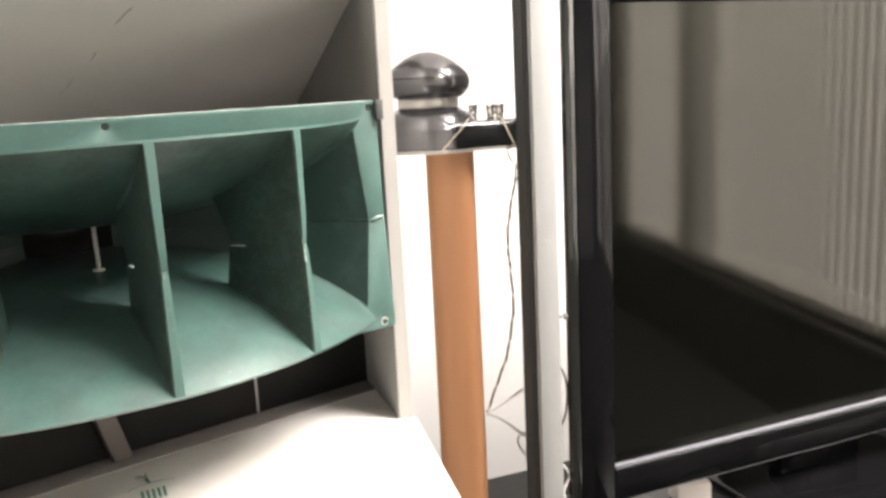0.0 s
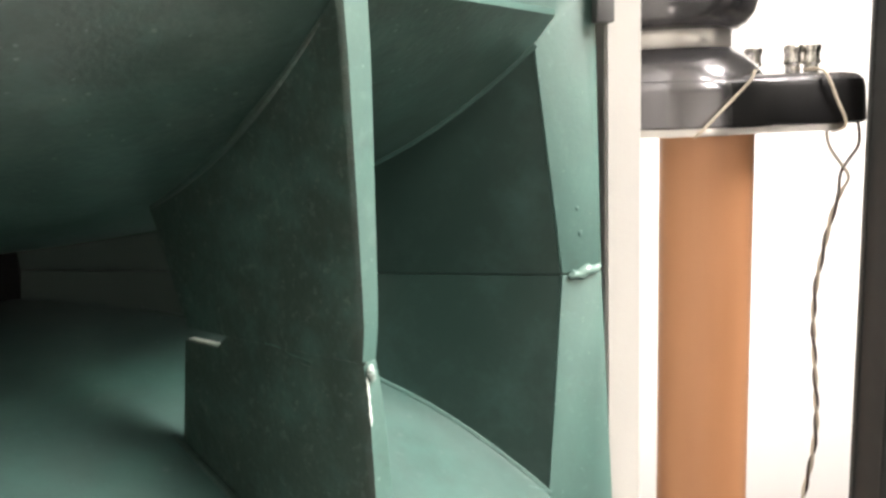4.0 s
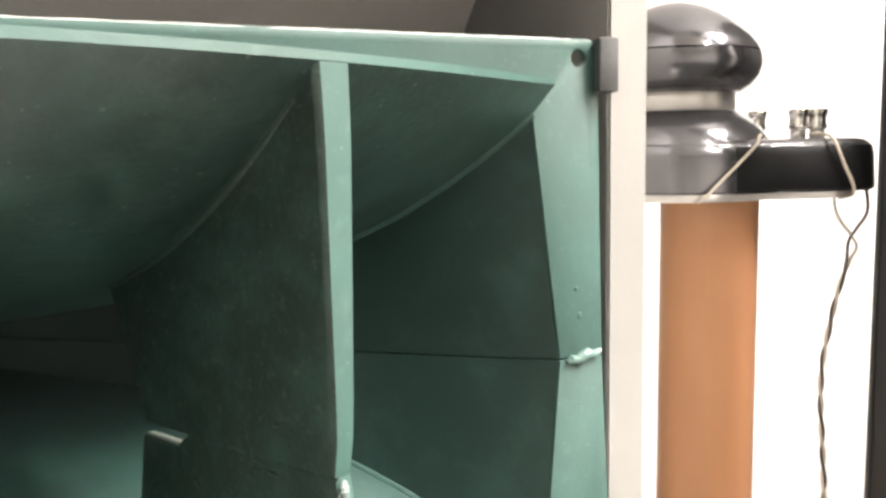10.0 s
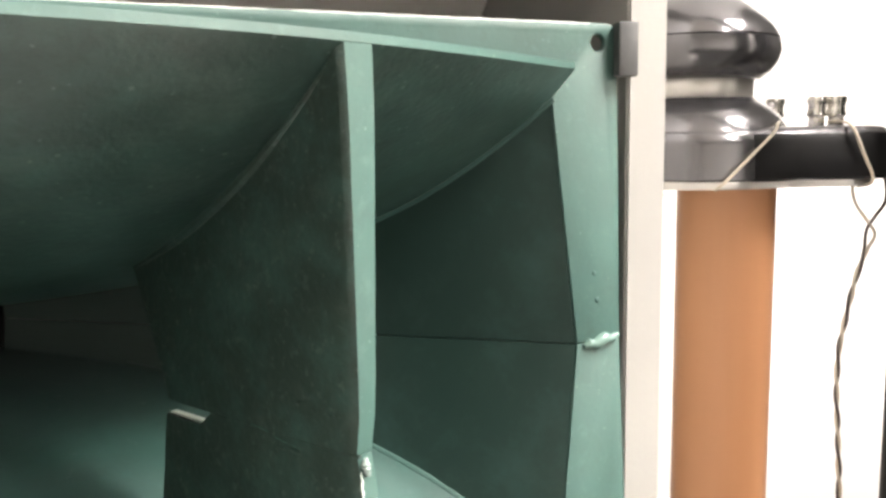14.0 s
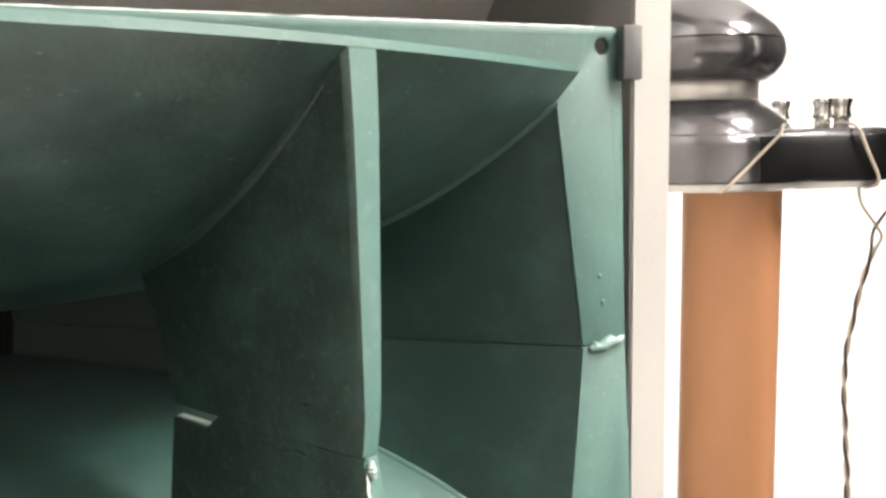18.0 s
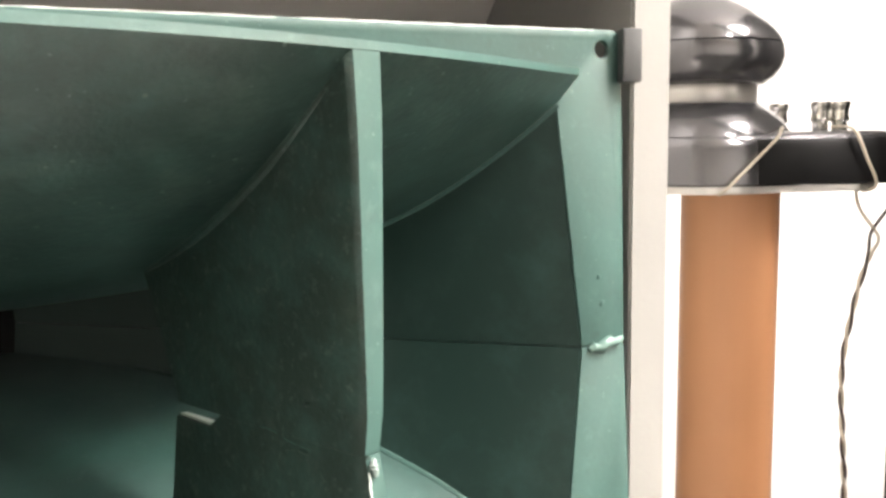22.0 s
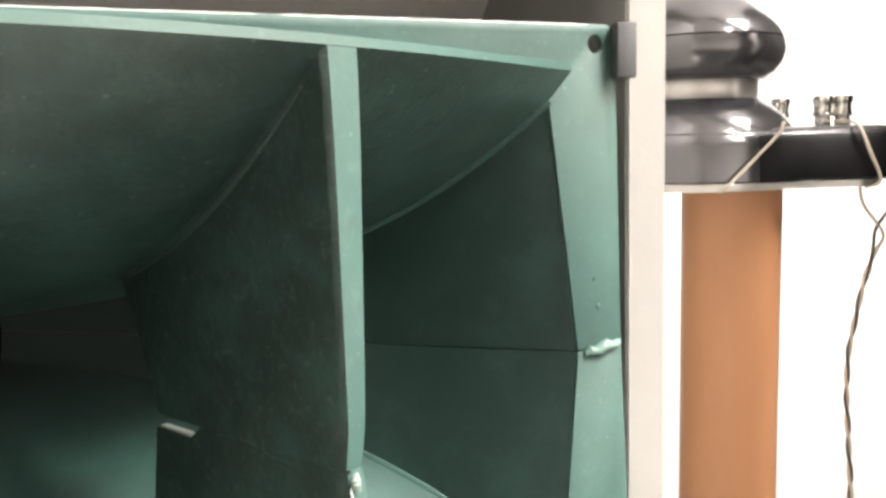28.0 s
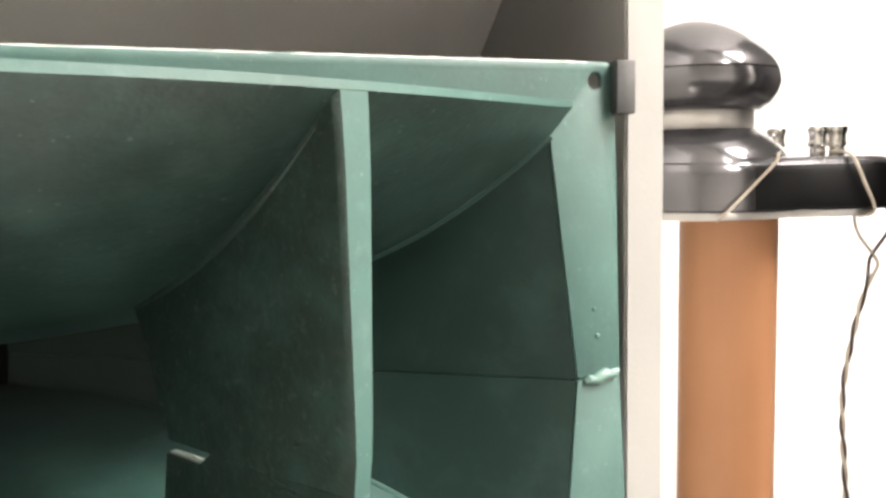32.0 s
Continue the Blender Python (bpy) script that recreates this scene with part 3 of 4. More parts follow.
def bell_h(r):
    return 0.016 * math.cosh((r - 0.06) / H_T)


def polar(r, th, z):
    """A place in the horn: distance from its apex, angle to the right and height."""
    return Vector((r * math.sin(th), APEX - r * math.cos(th), z))


def corner_rise(r):
    """How far the bell turns up beside the side walls."""
    return 0.003 * max(0.0, (r - 0.30) / 0.067)


def bell(sign):
    grid = []
    for i in range(33):
        r = R_IN + (R_LIP - R_IN) * i / 32
        edge = radians(45.1 - 1.5 * max(0.0, (r - 0.353) / (R_LIP - 0.353)))
        grid.append([polar(r, -edge + 2 * edge * j / 44, sign * (bell_h(r) + corner_rise(r) * (abs(j - 22) / 22) ** 6)) for j in range(45)])
    bm = shell(grid, lambda p: p + Vector((0, 0.0002 if sign > 0 else 0.0012, sign * 0.0024)))
    return bm


upper = part("upper_bell", bell(1), GREEN_SOILED_SHADED, horn)
# The rim keeps the lighter green, without the painted shade.
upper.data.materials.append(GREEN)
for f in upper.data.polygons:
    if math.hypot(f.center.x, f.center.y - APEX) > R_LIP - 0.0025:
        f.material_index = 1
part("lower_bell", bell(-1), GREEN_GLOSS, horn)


def side_wall(side, sign):
    grid = []
    for i in range(14):
        n = -0.205 + 0.2042 * i / 13
        row = []
        for k in range(6):
            f = k / 5
            u = (APEX + n) * math.tan(radians(46.2 - 1.1 * f))
            row.append(Vector((side * u, -n, sign * (0.00025 + (bell_h(math.hypot(u, APEX + n)) + corner_rise(math.hypot(u, APEX + n)) + 0.0008) * f))))
        grid.append(row)
    return shell(grid, lambda p: p + Vector((side * 0.0035, 0.0022, 0)))


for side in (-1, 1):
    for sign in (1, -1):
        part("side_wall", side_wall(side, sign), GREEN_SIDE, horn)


def flange(sign):
    """Half of the mounting flange, with the bell's opening and its bolt holes."""
    w, h = 0.2810, 0.1262 if sign > 0 else 0.1232
    xs = [-0.2503 + 0.5006 * i / 40 for i in range(41)]
    mouth = [(x, sign * (min(0.1053, bell_h(math.hypot(x, APEX))) + 0.0015)) for x in xs]
    out = [(-w, sign * 0.0003), (-0.2606, sign * 0.0003)] + mouth + [(0.2606, sign * 0.0003), (w, sign * 0.0003)]
    cr = 0.004
    e = w if sign > 0 else w + 0.0035
    out += [(e, sign * (h - cr)), (e - 0.3 * cr, sign * (h - 0.3 * cr)), (e - cr, sign * h), (-w + cr, sign * h), (-w + 0.3 * cr, sign * (h - 0.3 * cr)), (-w, sign * (h - cr))]
    holes = []
    for hx, hz in ((-0.272, 0.1187), (0.0, 0.1185), (0.2718, 0.1187)) if sign > 0 else ((-0.272, 0.1157), (0.0, 0.1157), (0.2705, 0.1157)):
        holes.append([(hx + 0.0034 * math.cos(a * math.pi / 8), sign * hz + 0.0034 * math.sin(a * math.pi / 8)) for a in range(16)])
    bm = holed_plate([out] + holes, 0.0, 0.0034)
    bm.normal_update()
    rim = [e for e in bm.edges if len(e.link_faces) == 2 and e.calc_face_angle(0) > 1.2]
    bmesh.ops.bevel(bm, geom=rim, offset=0.0006, segments=2, affect="EDGES", profile=0.5)
    return bm


part("upper_flange", flange(1), GREEN, horn)
part("lower_flange", flange(-1), GREEN, horn)
for x0, x1 in ((-0.262, -0.115), (-0.098, 0.142), (0.150, 0.268)):
    line = [Vector((x0 + (x1 - x0) * i / 30, 0.0003, 0.1259 + 0.00008 * math.sin(i * 1.9))) for i in range(31)]
    part("worn_edge", sweep(line, [0.00022 + 0.00016 * math.sin(i * 1.3 + x0 * 40) ** 2 for i in range(31)], 6), WORN_EDGE, horn, "paint worn off along the flange edge")
part("hole_rim", lathe([(0.0035, 0.0), (0.0036, 0.0004), (0.0044, 0.0003), (0.0046, 0.0), (0.0035, 0.0)], 24), BARE, horn, "chipped bare rim of a bolt hole").matrix_local = pose(0.2705, 0.0, -0.1157, 90, 0, 0)


def vane(th, sign, thick, taper):
    """Half of a dividing vane, standing on one bell and ending at the seam."""
    nr, nz = 16, 10
    rows = []
    for i in range(nz + 1):
        f = i / nz
        rear = (0.270 - 0.018 * f) if sign > 0 else (0.268 - 0.008 * f)
        front = 0.3606 + 0.0042 * min(1.0, f * 1.2)
        front -= (0.0016, 0.0003)[i] if i < 2 else 0.0
        row = []
        for k in range(nr + 1):
            r = rear + (front - 0.0045 - rear) * min(1.0, k / (nr - 3)) + (0.0, 0.0020, 0.0030, 0.0045)[max(0, k - nr + 3)]
            gap = 0.0001
            if sign < 0 and r < 0.294:
                gap = 0.0048
            row.append((r, sign * (gap + (bell_h(r) + 0.0005 - gap) * f)))
        rows.append(row)
    bm = bmesh.new()
    side = Vector((math.cos(th), math.sin(th), 0))
    a, b = [], []
    for i, row in enumerate(rows):
        ra, rb = [], []
        for k, (r, z) in enumerate(row):
            t = thick * (0.42 + 0.58 * (k / nr)) * 0.5
            p = polar(r, th, z)
            worn = (1.0, 1.0, 0.97, 0.70)[max(0, k - nr + 3)] * ((0.25, 0.72)[i] if i < 2 and k == nr else 1.0)
            ra.append(bm.verts.new(p + side * t * (1.0, 1.0, 0.99, 0.93)[max(0, k - nr + 3)])), rb.append(bm.verts.new(p - side * t * worn * (1 - 2 * taper * (1 - i / nz) * k / nr)))
        a.append(ra), b.append(rb)
    for i in range(nz):
        for k in range(nr):
            bm.faces.new((a[i][k], a[i][k + 1], a[i + 1][k + 1], a[i + 1][k]))
            bm.faces.new((b[i][k], b[i + 1][k], b[i + 1][k + 1], b[i][k + 1]))
        bm.faces.new((a[i][0], a[i + 1][0], b[i + 1][0], b[i][0]))
        bm.faces.new((a[i][nr], b[i][nr], b[i + 1][nr], a[i + 1][nr]))
    for k in range(nr):
        bm.faces.new((a[0][k], b[0][k], b[0][k + 1], a[0][k + 1]))
        bm.faces.new((a[nz][k], a[nz][k + 1], b[nz][k + 1], b[nz][k]))
    return bm


def lump(points, radius, seed, wobble=0.35):
    rng = random.Random(seed)
    rad = [radius * (1 + wobble * rng.uniform(-1, 1)) for _ in points]
    rad[0] *= 0.5
    rad[-1] *= 0.5
    return sweep(points, rad, 10)


for n, (th, thick, taper) in enumerate(((-22.9, 0.0094, 0.3), (0.0, 0.0102, 0.33), (22.98, 0.0110, 0.50))):
    th = radians(th)
    side = Vector((math.cos(th), math.sin(th), 0))
    for sign in (1, -1):
        v = part("upper_vane" if sign > 0 else "lower_vane", vane(th, sign, thick, taper), GREEN_WORN_SHADED, horn)
        # Front edges stay plain green; only the flanks carry painted shade.
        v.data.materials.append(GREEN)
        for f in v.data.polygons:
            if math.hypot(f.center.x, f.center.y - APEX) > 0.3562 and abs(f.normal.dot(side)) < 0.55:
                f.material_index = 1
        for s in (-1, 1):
            line = [polar(0.256 + 0.108 * i / 16, th, sign * (bell_h(0.256 + 0.108 * i / 16) - 0.0002)) + side * s * thick * 0.36 for i in range(17)]
            part("fillet", sweep(line, [0.0003 + 0.0015 * math.sin(math.pi * (i + 0.3) / 16.6) ** 0.5 for i in range(17)], 8), GREEN_WORN_SHADED, v)
        if sign < 0:
            grid = [[polar(0.2685 + 0.0205 * i / 4, th, -0.0044) + side * k * thick * (0.10 + 0.03 * i / 4) for k in (-1, 0, 1)] for i in range(5)]
            part("bare_edge", shell(grid, lambda p: p - Vector((0, 0, 0.0008))), WORN_EDGE, v, "bare metal edge of the slot")
            bead = [polar(0.3604 + 0.0008 * i / 10, th, -0.0008 - 0.00046 * i) + side * thick * ((0.5 * taper - 0.25) + 0.13 + 0.02 * math.sin(i * 1.7)) for i in range(11)]
            size = 0.0013 if n == 2 else 0.0007
            part("weld_bead", sweep(bead, [size * (0.25 + 0.75 * math.sin(math.pi * (i + 0.5) / 11) ** 0.7) * (1 + 0.14 * math.sin(i * 2.3)) for i in range(11)], 12), PALE_BEAD, v, "pale glossy weld bead")
            if n < 2:
                continue
            chip = [polar(0.3604 + 0.00010 * i, th, -0.0040 - 0.0011 * i) - side * thick * (0.40 * (1 - 2 * taper * (1 - i * 0.011)) + 0.02 * math.sin(i * 2.1)) for i in range(14)]
            part("chipped_edge", lump(chip, 0.00030, 30 + n, 0.5), WORN_EDGE, v, "bare chipped front edge")
    rng = random.Random(40 + n)
    def face(r, z, out):
        half = thick * (0.42 + 0.58 * min(1.0, max(0.0, (r - 0.268) / 0.095))) * 0.5
        k = min(1.0, max(0.0, (r - 0.268) / 0.095))
        return polar(r, th, z) - side * (half * (1 - 2 * taper * k * (1 - abs(z) / 0.1)) + out)

    seam = [face(0.294 + 0.066 * i / 24, 0.0004 * math.sin(i * 0.9 + n) + rng.uniform(-0.0002, 0.0002), -0.00045) for i in range(25)]
    part("seam_weld", sweep(seam, [0.0006 * rng.uniform(0.7, 1.3) for _ in seam], 8), GREEN_WORN_SHADED, horn)
    for pts in (((0.3565, 0.0022), (0.3555, 0.0042), (0.354, 0.0058), (0.350, 0.0092), (0.346, 0.0088), (0.341, 0.0112), (0.336, 0.0104)),
                ((0.352, 0.0075), (0.353, 0.0125), (0.3515, 0.0160), (0.353, 0.0195)), ((0.3555, -0.0045), (0.350, -0.0038), (0.343, -0.0050), (0.334, -0.0036), (0.325, -0.0048))):
        line = smooth_line([face(r, z + rng.uniform(-0.0005, 0.0005), -0.0002) for r, z in pts], 4)
        part("weld_ridge", lump(line, 0.0006, 90 + 10 * n, 0.5), GREEN_WORN_SHADED, horn)
    crack = smooth_line([face(r, z, 0.0) for r, z in ((0.343, -0.0034), (0.336, -0.0022), (0.329, -0.0016), (0.321, 0.0002), (0.314, 0.0004))], 4)
    part("chipped_line", lump(crack, 0.00026, 120 + n, 0.6), GREEN, horn, "thin pale line where the paint has chipped")
for s in (-1, 1):
    line = [Vector((s * (0.2635 + 0.0165 * i / 8), -0.0006, -0.0012 + 0.0030 * (i / 8) + 0.0006 * math.sin(i * 1.7))) for i in range(9)]
    part("weld_bead", lump(line, 0.0021, 70 + s, 0.2), BEAD, horn, "glossy weld bead across the flange seam")
    for i, (dx, dz) in enumerate(((0.2705, 0.0170), (0.2690, 0.0280))):
        part("paint_blister", lathe([(0.0014 - 0.0004 * i, -0.0004), (0.0011 - 0.0003 * i, 0.0004), (0.0, 0.0007)], 12), GREEN, horn).matrix_local = pose(s * dx, 0.0, dz, 90, 0, 0)
part("rod_foot", lathe([(0.0, -0.0225), (0.006, -0.0225), (0.006, -0.0205), (0.0030, -0.0195), (0.0, -0.0195)], 14), DULL_STEEL, horn).matrix_local = pose(0, 0.092, 0)
part("throat_rod", sweep([(0, 0.092, -0.020), (0, 0.092, 0.0215)], 0.0022, 10), DULL_STEEL, horn, "dull metal rod")
# Solid black block at the back: the dark of the opening put in as colour.
part("throat_shade_block", box(-0.046, 0.046, 0.2065, 0.28, -0.020, 0.020), DARK, horn, smooth=0)
part("throat_casting", box(-0.075, 0.075, 0.2805, 0.36, -0.075, 0.075, 0.012), GREEN, horn)

for s in (-1, 1):
    for sign in (1, -1):
        line = []
        for i in range(20):
            n = -0.150 + 0.1495 * i / 19
            u = (APEX + n) * math.tan(radians(45.2))
            line.append((s * (u - 0.0002), -n, sign * (bell_h(math.hypot(u, APEX + n)) + corner_rise(math.hypot(u, APEX + n)) - 0.0002)))
        part("fillet", sweep(line, 0.0016, 8), GREEN, horn)

# rubber pad between horn and panel
pad = tagged(part("rubber_pad", box(-0.0040, 0.0040, -0.0040, 0.0055, -0.0105, 0.0105, 0.0008), RUBBER), "black rubber pad wedged at the flange corner", "pad", "pads")
pad.matrix_world = pose(0.7290, 1.0255, 1.0055, 0, 0, -15)

# stand under the horn
stand = tagged(part("horn_support", box(-0.010, 0.010, -0.008, 0.008, 0.0, 0.19, 0.002), SUPPORT), "grey-brown wooden block carrying the horn", "block")
stand.matrix_world = pose(0.452, 1.142, 0.6532, 0, -15, 4)

# ---- tube stand with the lacquered loudspeaker head ----
TX, TY = 0.970, 1.2285
tube = thing("tube_stand", pose(TX, TY, 0), "upright terracotta-coloured tube on the floor carrying a loudspeaker head", "stand")
part("tube", lathe([(0.0349, 0.0), (0.0349, 0.9350), (0.0325, 0.9350), (0.0325, 0.0), (0.0349, 0.0)], 64), TUBE, tube)
part("foot", lathe([(0.0, 0.0), (0.11, 0.0), (0.11, 0.012), (0.105, 0.016), (0.037, 0.016), (0.037, 0.03)], 48), BLACK_SIDE, tube)

DX, DY = 0.9470, 1.2425
head = thing("loudspeaker_head", pose(DX, DY, 0.9352), "dark grey lacquered domed loudspeaker head with silver neck and terminals", "loudspeaker")
TAIL = radians(-26)


def tail_outline(grow=0.0, reach=1.0):
    """The plan of the head's base: a disc with a broad tail."""
    pts = []
    for i in range(25):
        a = radians(70 + 220 * i / 24)
        pts.append((0.074 * math.cos(a), 0.074 * math.sin(a)))
    pts += [(0.06, -0.054), (0.111, -0.0485), (0.126, -0.043), (0.134, -0.031), (0.134, 0.031), (0.126, 0.043), (0.111, 0.0485), (0.06, 0.054)]
    out = []
    for x, y in pts:
        l = math.hypot(x, y)
        x, y = x * (1 + grow / l) * (reach if x > 0 else 1), y * (1 + grow / l)
        out.append((x * math.cos(TAIL) - y * math.sin(TAIL), x * math.sin(TAIL) + y * math.cos(TAIL)))
    return out


def head_base():
    bm = bmesh.new()
    rings = []
    for grow, z in ((-0.002, 0.0048), (0.0, 0.0065), (-0.0015, 0.0300), (-0.0030, 0.0360), (-0.0075, 0.0398), (-0.014, 0.0410)):
        rings.append([bm.verts.new((x, y, z)) for x, y in tail_outline(grow)])
    n = len(rings[0])
    for a, b in zip(rings, rings[1:]):
        for i in range(n):
            bm.faces.new((a[i], a[(i + 1) % n], b[(i + 1) % n], b[i]))
    bm.faces.new(rings[0][::-1]), bm.faces.new(rings[-1])
    return bm


part("base_plate", prism(tail_outline(-0.001, 0.90), 0.0, 0.0052, 0.0008), PLATE, head, "bright aluminium plate")
body = part("base_body", head_base(), LACQUER, head)
# Flat tail sides in black: the dark room they mirror, put into the colour.
body.data.materials.append(TAIL_REFLECTED_DARK)
for f in body.data.polygons:
    if f.center.x * math.cos(TAIL) + f.center.y * math.sin(TAIL) > 0.034 and abs(f.normal.z) < 0.5:
        f.material_index = 1
part("shoulder", lathe([(0.072, 0.030), (0.068, 0.0390), (0.0625, 0.0470), (0.0550, 0.0545), (0.0490, 0.0585), (0.0460, 0.0612), (0.0, 0.0612)], 64), LACQUER, head)
part("neck_ring", lathe([(0.0, 0.0608), (0.0428, 0.0608), (0.0434, 0.0616), (0.0434, 0.0735), (0.0428, 0.0744), (0.0, 0.0744)], 64), PLATE, head, "brushed silver neck ring")
part("lower_dome", lathe([(0.0, 0.0740), (0.0475, 0.0740), (0.0540, 0.0785), (0.0592, 0.0860), (0.0613, 0.0930), (0.0611, 0.0975), (0.0602, 0.1018), (0.0, 0.1018)], 72), LACQUER, head)
part("joint", lathe([(0.0, 0.1012), (0.0593, 0.1012), (0.0593, 0.1034), (0.0, 0.1034)], 64), DARK, head, "dark joint line")
part("upper_dome", lathe(([(0.0, 0.1028), (0.0599, 0.1028), (0.0584, 0.1066), (0.0548, 0.1120), (0.0490, 0.1180), (0.0412, 0.1242), (0.0318, 0.1302), (0.0222, 0.1348), (0.0120, 0.1380), (0.0050, 0.1391), (0.0, 0.1393)]), 72), LACQUER, head)


part("side_screw", lathe([(0.0, -0.003), (0.003, -0.003), (0.003, 0.002), (0.0045, 0.0025), (0.0045, 0.006), (0.0, 0.0065)], 14), CHROME, head, "small silver screw").matrix_local = Matrix.Translation((0.1345 * math.cos(TAIL) + 0.008 * math.sin(TAIL), 0.1345 * math.sin(TAIL) - 0.008 * math.cos(TAIL), 0.030)) @ pose(0, 0, 0, 0, 90, math.degrees(TAIL))


def terminal(px, py):
    t = part("terminal", lathe([(0.0, 0.0405), (0.0050, 0.0405), (0.0056, 0.0430), (0.0056, 0.0462), (0.0046, 0.0468), (0.0064, 0.0478), (0.0071, 0.0492), (0.0062, 0.0515),
                                (0.0061, 0.0555), (0.0071, 0.0585), (0.0073, 0.0605), (0.0066, 0.0618), (0.0, 0.0618)], 20), CHROME, head, "nickel-plated binding post")
    t.matrix_local = pose(px - DX, py - DY, 0)
    return t


for px, py in ((1.0175, 1.2310), (1.0265, 1.2410), (1.0215, 1.1955), (1.0335, 1.1895)):
    terminal(px, py)
def on_tail(points):
    """Points by their distance along the head's tail, across it, and height."""
    c, q = math.cos(TAIL), math.sin(TAIL)
    return [(DX + x * c - y * q, DY + x * q + y * c, z) for x, y, z in points]


wire = sweep(smooth_line(on_tail(((0.062, -0.010, 0.9790), (0.0450, -0.052, 0.9780), (0.0390, -0.0630, 0.9720), (0.0210, -0.0735, 0.957), (0.004, -0.0790, 0.9415), (-0.002, -0.0745, 0.9350))), 6), 0.0010, 8)
tagged(part("wire", wire, CABLE_CREAM), "thin cream wire from a terminal to the plate", "cable", "loudspeaker wires")
wire = sweep(smooth_line(on_tail(((0.095, -0.0120, 0.9790), (0.0945, -0.040, 0.9785), (0.0952, -0.0525, 0.974), (0.1028, -0.0525, 0.957), (0.1095, -0.0515, 0.943), (0.1105, -0.0470, 0.9370), (0.1050, -0.040, 0.9345))), 6), 0.0011, 8)
tagged(part("wire", wire, CABLE_CREAM), "thin cream wire from a terminal to the plate's end", "cable", "loudspeaker wires")


def twisted(points, r, pitch, phase):
    line = smooth_line(points, 18)
    out, d = [], 0.0
    for i, p in enumerate(line):
        if i:
            d += (line[i] - line[i - 1]).length
        a = 2 * math.pi * d / pitch + phase
        out.append(p + Vector((0.77 * math.cos(a), -0.64 * math.cos(a), 0)) * r + Vector((0.64, 0.77, 0)) * r * math.sin(a))
    return out


run = [(1.035, 1.160, 0.8896), (1.0310, 1.164, 0.869), (1.0275, 1.167, 0.844), (1.0250, 1.170, 0.816), (1.0245, 1.170, 0.787), (1.0265, 1.168, 0.745),
       (1.0280, 1.167, 0.705), (1.0235, 1.170, 0.663), (1.0175, 1.175, 0.625), (1.006, 1.182, 0.590), (0.9895, 1.191, 0.5414)]
upper_ends = {0.0: [(1.0276, 1.167, 0.9394), (1.0275, 1.167, 0.9297), (1.0299, 1.165, 0.9203), (1.0347, 1.160, 0.9103), (1.0385, 1.1565, 0.9008), (1.0355, 1.159, 0.8910)],
              math.pi: [(1.0405, 1.155, 0.9480), (1.0428, 1.153, 0.9353), (1.0424, 1.1527, 0.9236), (1.0382, 1.157, 0.9131), (1.0346, 1.160, 0.9040), (1.0345, 1.161, 0.8910)]}
for ph, mat, lab in ((0.0, CABLE_CREAM, "cream strand of a twisted loudspeaker cable"), (math.pi, CABLE_BROWN, "dark brown strand of a twisted loudspeaker cable")):
    tagged(part("twisted_cable", sweep(smooth_line(upper_ends[ph], 6) + twisted(run, 0.0011, 0.036, ph)[3:], 0.0012, 8), mat), lab, "cable", "loudspeaker wires")
for pts in (((0.9885, 1.1910, 0.540), (1.0130, 1.1810, 0.5525), (1.0430, 1.1695, 0.570), (1.0860, 1.1550, 0.586)),
            ((0.9885, 1.1910, 0.540), (1.0120, 1.1810, 0.526), (1.0380, 1.1710, 0.5005), (1.0620, 1.1620, 0.485), (1.0860, 1.1550, 0.456)),
            ((1.0480, 1.1680, 0.501), (1.0355, 1.1730, 0.495), (1.0345, 1.1730, 0.4815), (1.0460, 1.1685, 0.461), (1.0720, 1.1600, 0.427))):
    tagged(part("white_cable", sweep(smooth_line(pts, 8), 0.0020, 8), CABLE_WHITE), "white cable coming out of the tube", "cable", "white cables")

for pts in (((0.8658, 1.1711, 0.9358), (0.8681, 1.1681, 0.9315), (0.8715, 1.1660, 0.9240)), ((0.8595, 1.1750, 0.9354), (0.8537, 1.1788, 0.9315), (0.8488, 1.1837, 0.9238))):
    tagged(part("wire_end", sweep(smooth_line(pts, 5), 0.0007, 6), CABLE_CREAM), "short loose wire end under the plate", "cable", "loudspeaker wires")

# ---- slim black and silver post ----
post = thing("slim_column", Matrix.Translation((0.9690, 1.0485, 0)) @ pose(0, 0, 0, 0, 0, -19.5), "tall slim column, satin silver front and black side", "column")
part("silver_front", box(0.001, 0.0315, 0.0, 0.012, 0.0, 1.75, 0.0015), SATIN_ALU, post, "satin silver face")
part("black_body", box(0.0, 0.0305, 0.0165, 0.0595, 0.0, 1.75, 0.0015), POST_BLACK, post)
for y in (0.0225, 0.0520):
    part("rib", box(-0.0012, 0.0002, y, y + 0.0022, 0.012, 1.75, 0.0004), POST_BLACK, post)
part("groove", box(0.003, 0.0295, 0.012, 0.0165, 0.0, 1.75), DARK, post, smooth=0)
part("foot_plate", box(-0.05, 0.10, -0.04, 0.12, 0.0, 0.012, 0.003), BLACK_SIDE, post)

tagged(part("black_cable", sweep(smooth_line(((1.0272, 1.0856, 0.6391), (1.0415, 1.0797, 0.6207), (1.0467, 1.0779, 0.5911), (1.0427, 1.079, 0.5555), (1.0274, 1.0852, 0.522)), 8), 0.0016, 8), CABLE_BROWN), "dark cable looping behind the column", "cable")
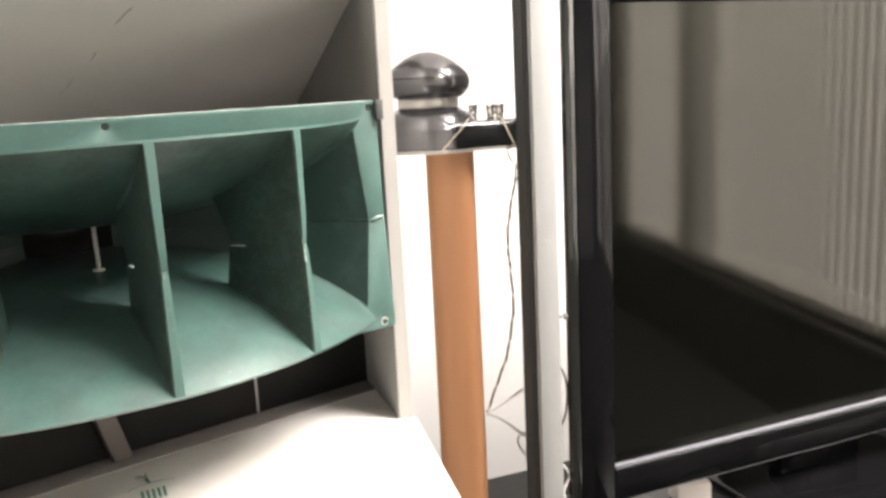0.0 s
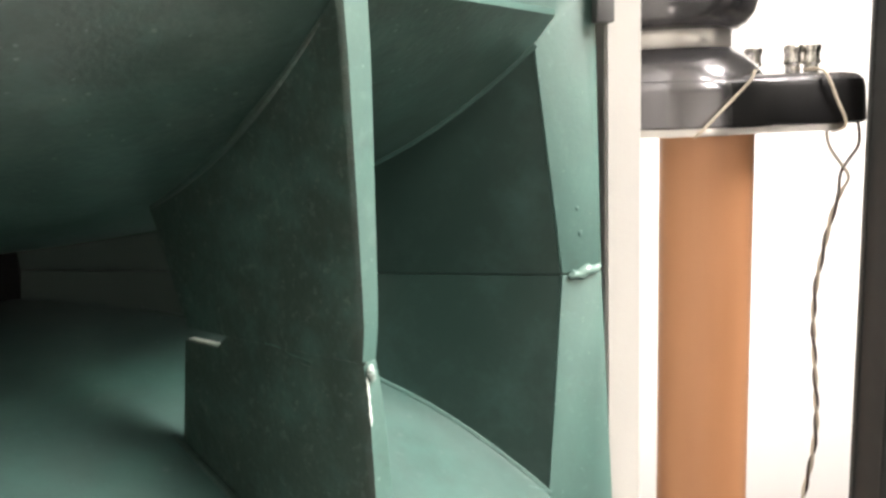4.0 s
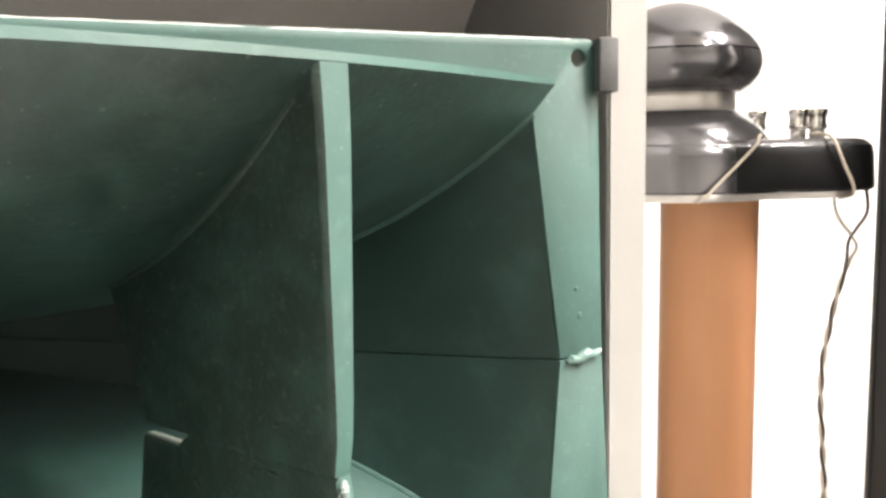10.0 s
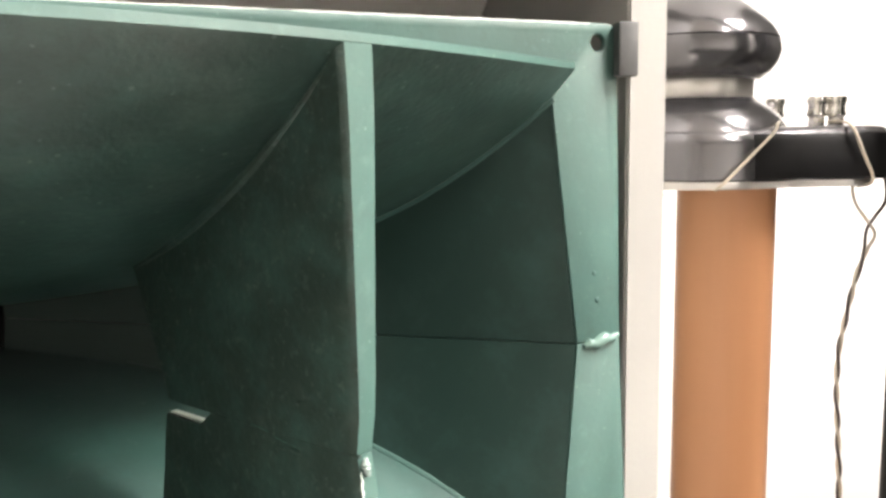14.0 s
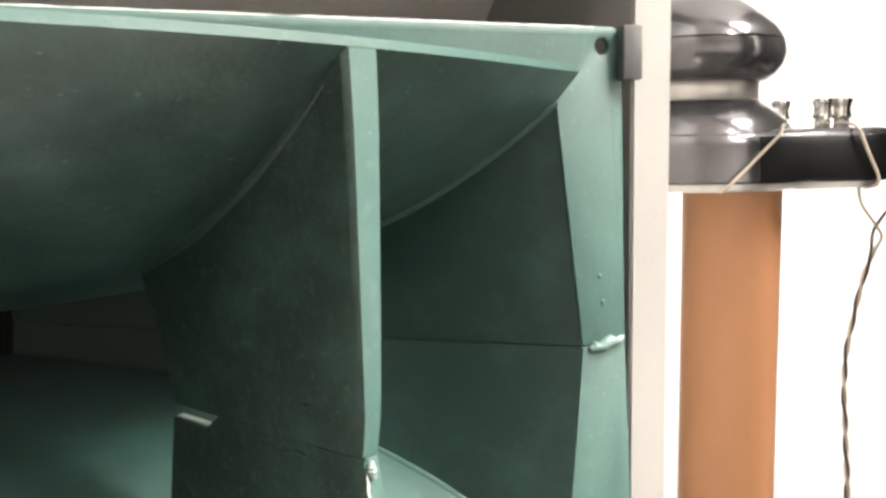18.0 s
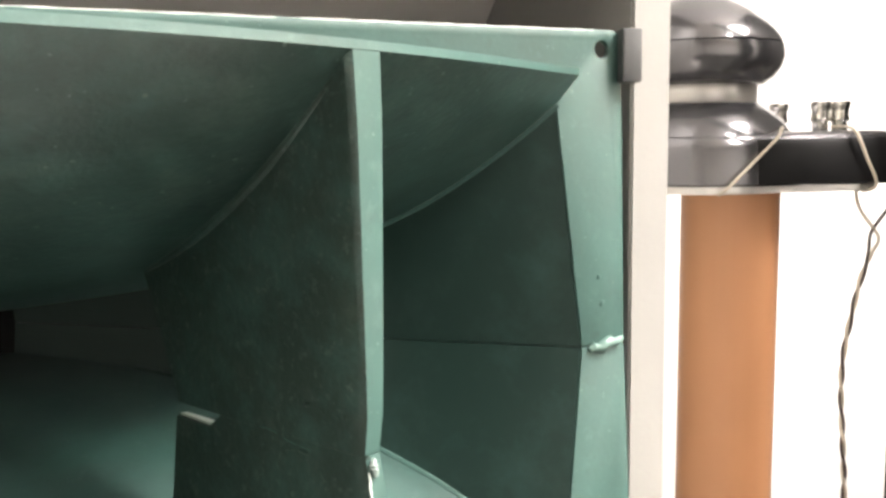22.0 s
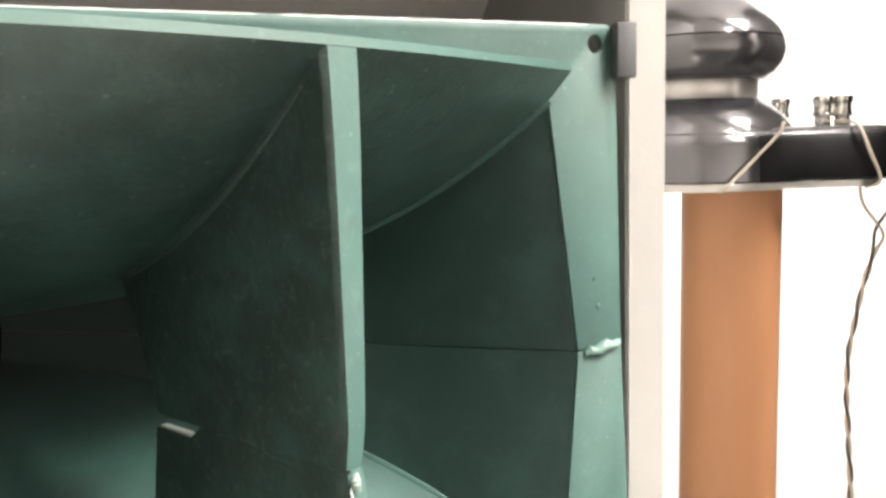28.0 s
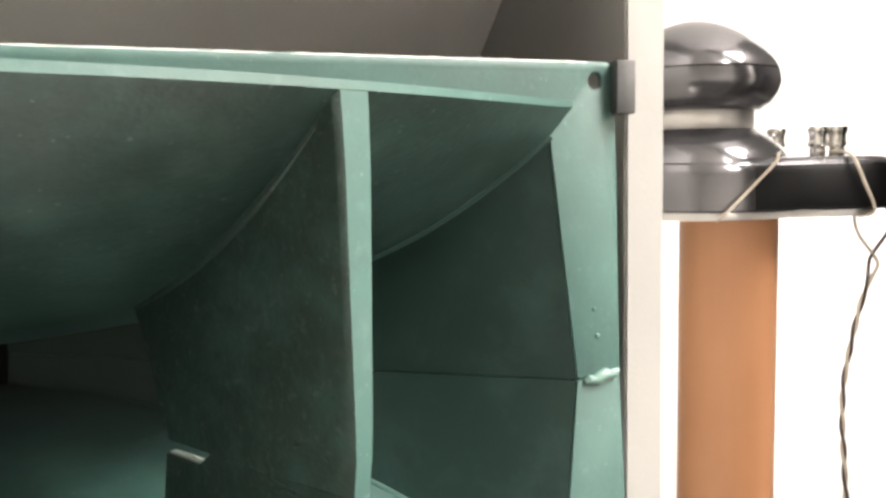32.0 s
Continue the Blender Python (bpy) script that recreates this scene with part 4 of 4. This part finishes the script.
tagged(part("white_cable", sweep(smooth_line(((1.0225, 1.0885, 0.4862), (1.0399, 1.0816, 0.4778), (1.0472, 1.0788, 0.4593), (1.0391, 1.082, 0.4369), (1.0485, 1.0793, 0.4091), (1.0794, 1.0697, 0.383)), 8), 0.0020, 8), CABLE_WHITE), "white cable curling behind the column", "cable", "white cables")
low_box = thing("low_box", pose(0.855, 1.34, 0), "low dark box on the floor beside the panel", "box")
part("case", prism([tuple(PB * 0.0), tuple(PB * 0.0 + PA * 0.128), tuple(PB * 0.55 + PA * 0.128), tuple(PB * 0.55)], 0.0, 0.40, 0.004), CARPET, low_box)

# ---- television ----
TV = Matrix.Translation((1.1176, 1.0542, 0)) @ pose(0, 0, 0, 0, 0, -13.5)
BENCH_AT = TV @ pose(-0.042, -0.060, 0)
tv = thing("television", TV, "large flat television, switched off, gloss black frame with a silver line", "television")
W, ZB, ZT = 0.88, 0.4640, 1.1240
part("screen", box(-0.002, W + 0.002, 0.004, 0.010, ZB - 0.004, ZT + 0.004), SCREEN, tv, smooth=0)
part("frame_left", box(-0.0560, -0.001, -0.002, 0.030, ZB - 0.058, ZT + 0.060, 0.0012), PIANO, tv)
part("side_strip", box(-0.072, -0.0567, -0.0012, 0.010, ZB - 0.060, ZT + 0.062, 0.0012), GLOSS_SIDE, tv, "clear gloss outer border of the frame")
part("frame_right", box(W + 0.001, W + 0.067, -0.002, 0.030, ZB - 0.058, ZT + 0.060, 0.0015), PIANO, tv)
part("frame_top", box(-0.0005, W + 0.0005, -0.002, 0.030, ZT, ZT + 0.060, 0.003), PIANO, tv)
part("frame_bottom", box(-0.0005, W + 0.0005, -0.002, 0.030, ZB - 0.058, ZB - 0.008, 0.003), PIANO, tv)
part("silver_line", box(-0.0005, W + 0.0005, -0.003, 0.004, ZB - 0.0050, ZB, 0.0006), SILVER_LINE, tv, "bright silver line")
part("lower_line", box(-0.0005, W + 0.0005, -0.0026, 0.0039, ZB - 0.0066, ZB - 0.0060), GREY_TRIM, tv, smooth=0)
part("lower_edge", box(-0.06, W + 0.06, 0.000, 0.020, ZB - 0.0596, ZB - 0.0585), GREY_TRIM, tv, smooth=0)
part("back_shell", box(0.06, W - 0.06, 0.0305, 0.085, ZB - 0.03, ZT + 0.0, 0.012), BLACK_SIDE, tv)
part("side_bolt", sweep([(-0.071, 0.005, 0.702), (-0.0735, 0.005, 0.702), (-0.0736, 0.005, 0.702), (-0.0770, 0.005, 0.702), (-0.0771, 0.005, 0.702), (-0.084, 0.005, 0.702)], [0.002, 0.002, 0.0042, 0.0042, 0.0022, 0.0022], 10), GREY_TRIM, tv, "small dark bolt")
part("neck", box(W / 2 - 0.09, W / 2 + 0.09, 0.032, 0.07, 0.350, ZB - 0.066, 0.006), PIANO, tv)
part("base", box(W / 2 - 0.195, W / 2 + 0.195, -0.21, 0.10, 0.3358, 0.3498, 0.006), PIANO, tv)
bench = thing("television_bench", BENCH_AT, "low black speckled stone bench under the television", "bench")
part("top", box(0.10, 0.93, -0.20, 0.30, 0.296, 0.335, 0.004), BENCH, bench)
part("base_block", box(0.14, 0.90, -0.16, 0.28, 0.0, 0.2955), BLACK_SIDE, bench, smooth=0)
adapter = tagged(part("power_adapter", box(-0.03, 0.03, -0.022, 0.022, 0.0, 0.036, 0.006), WHITE_PLASTIC), "small white power adapter on the bench", "adapter")
adapter.matrix_world = pose(1.315, 1.074, 0.3355, 0, 0, -28)
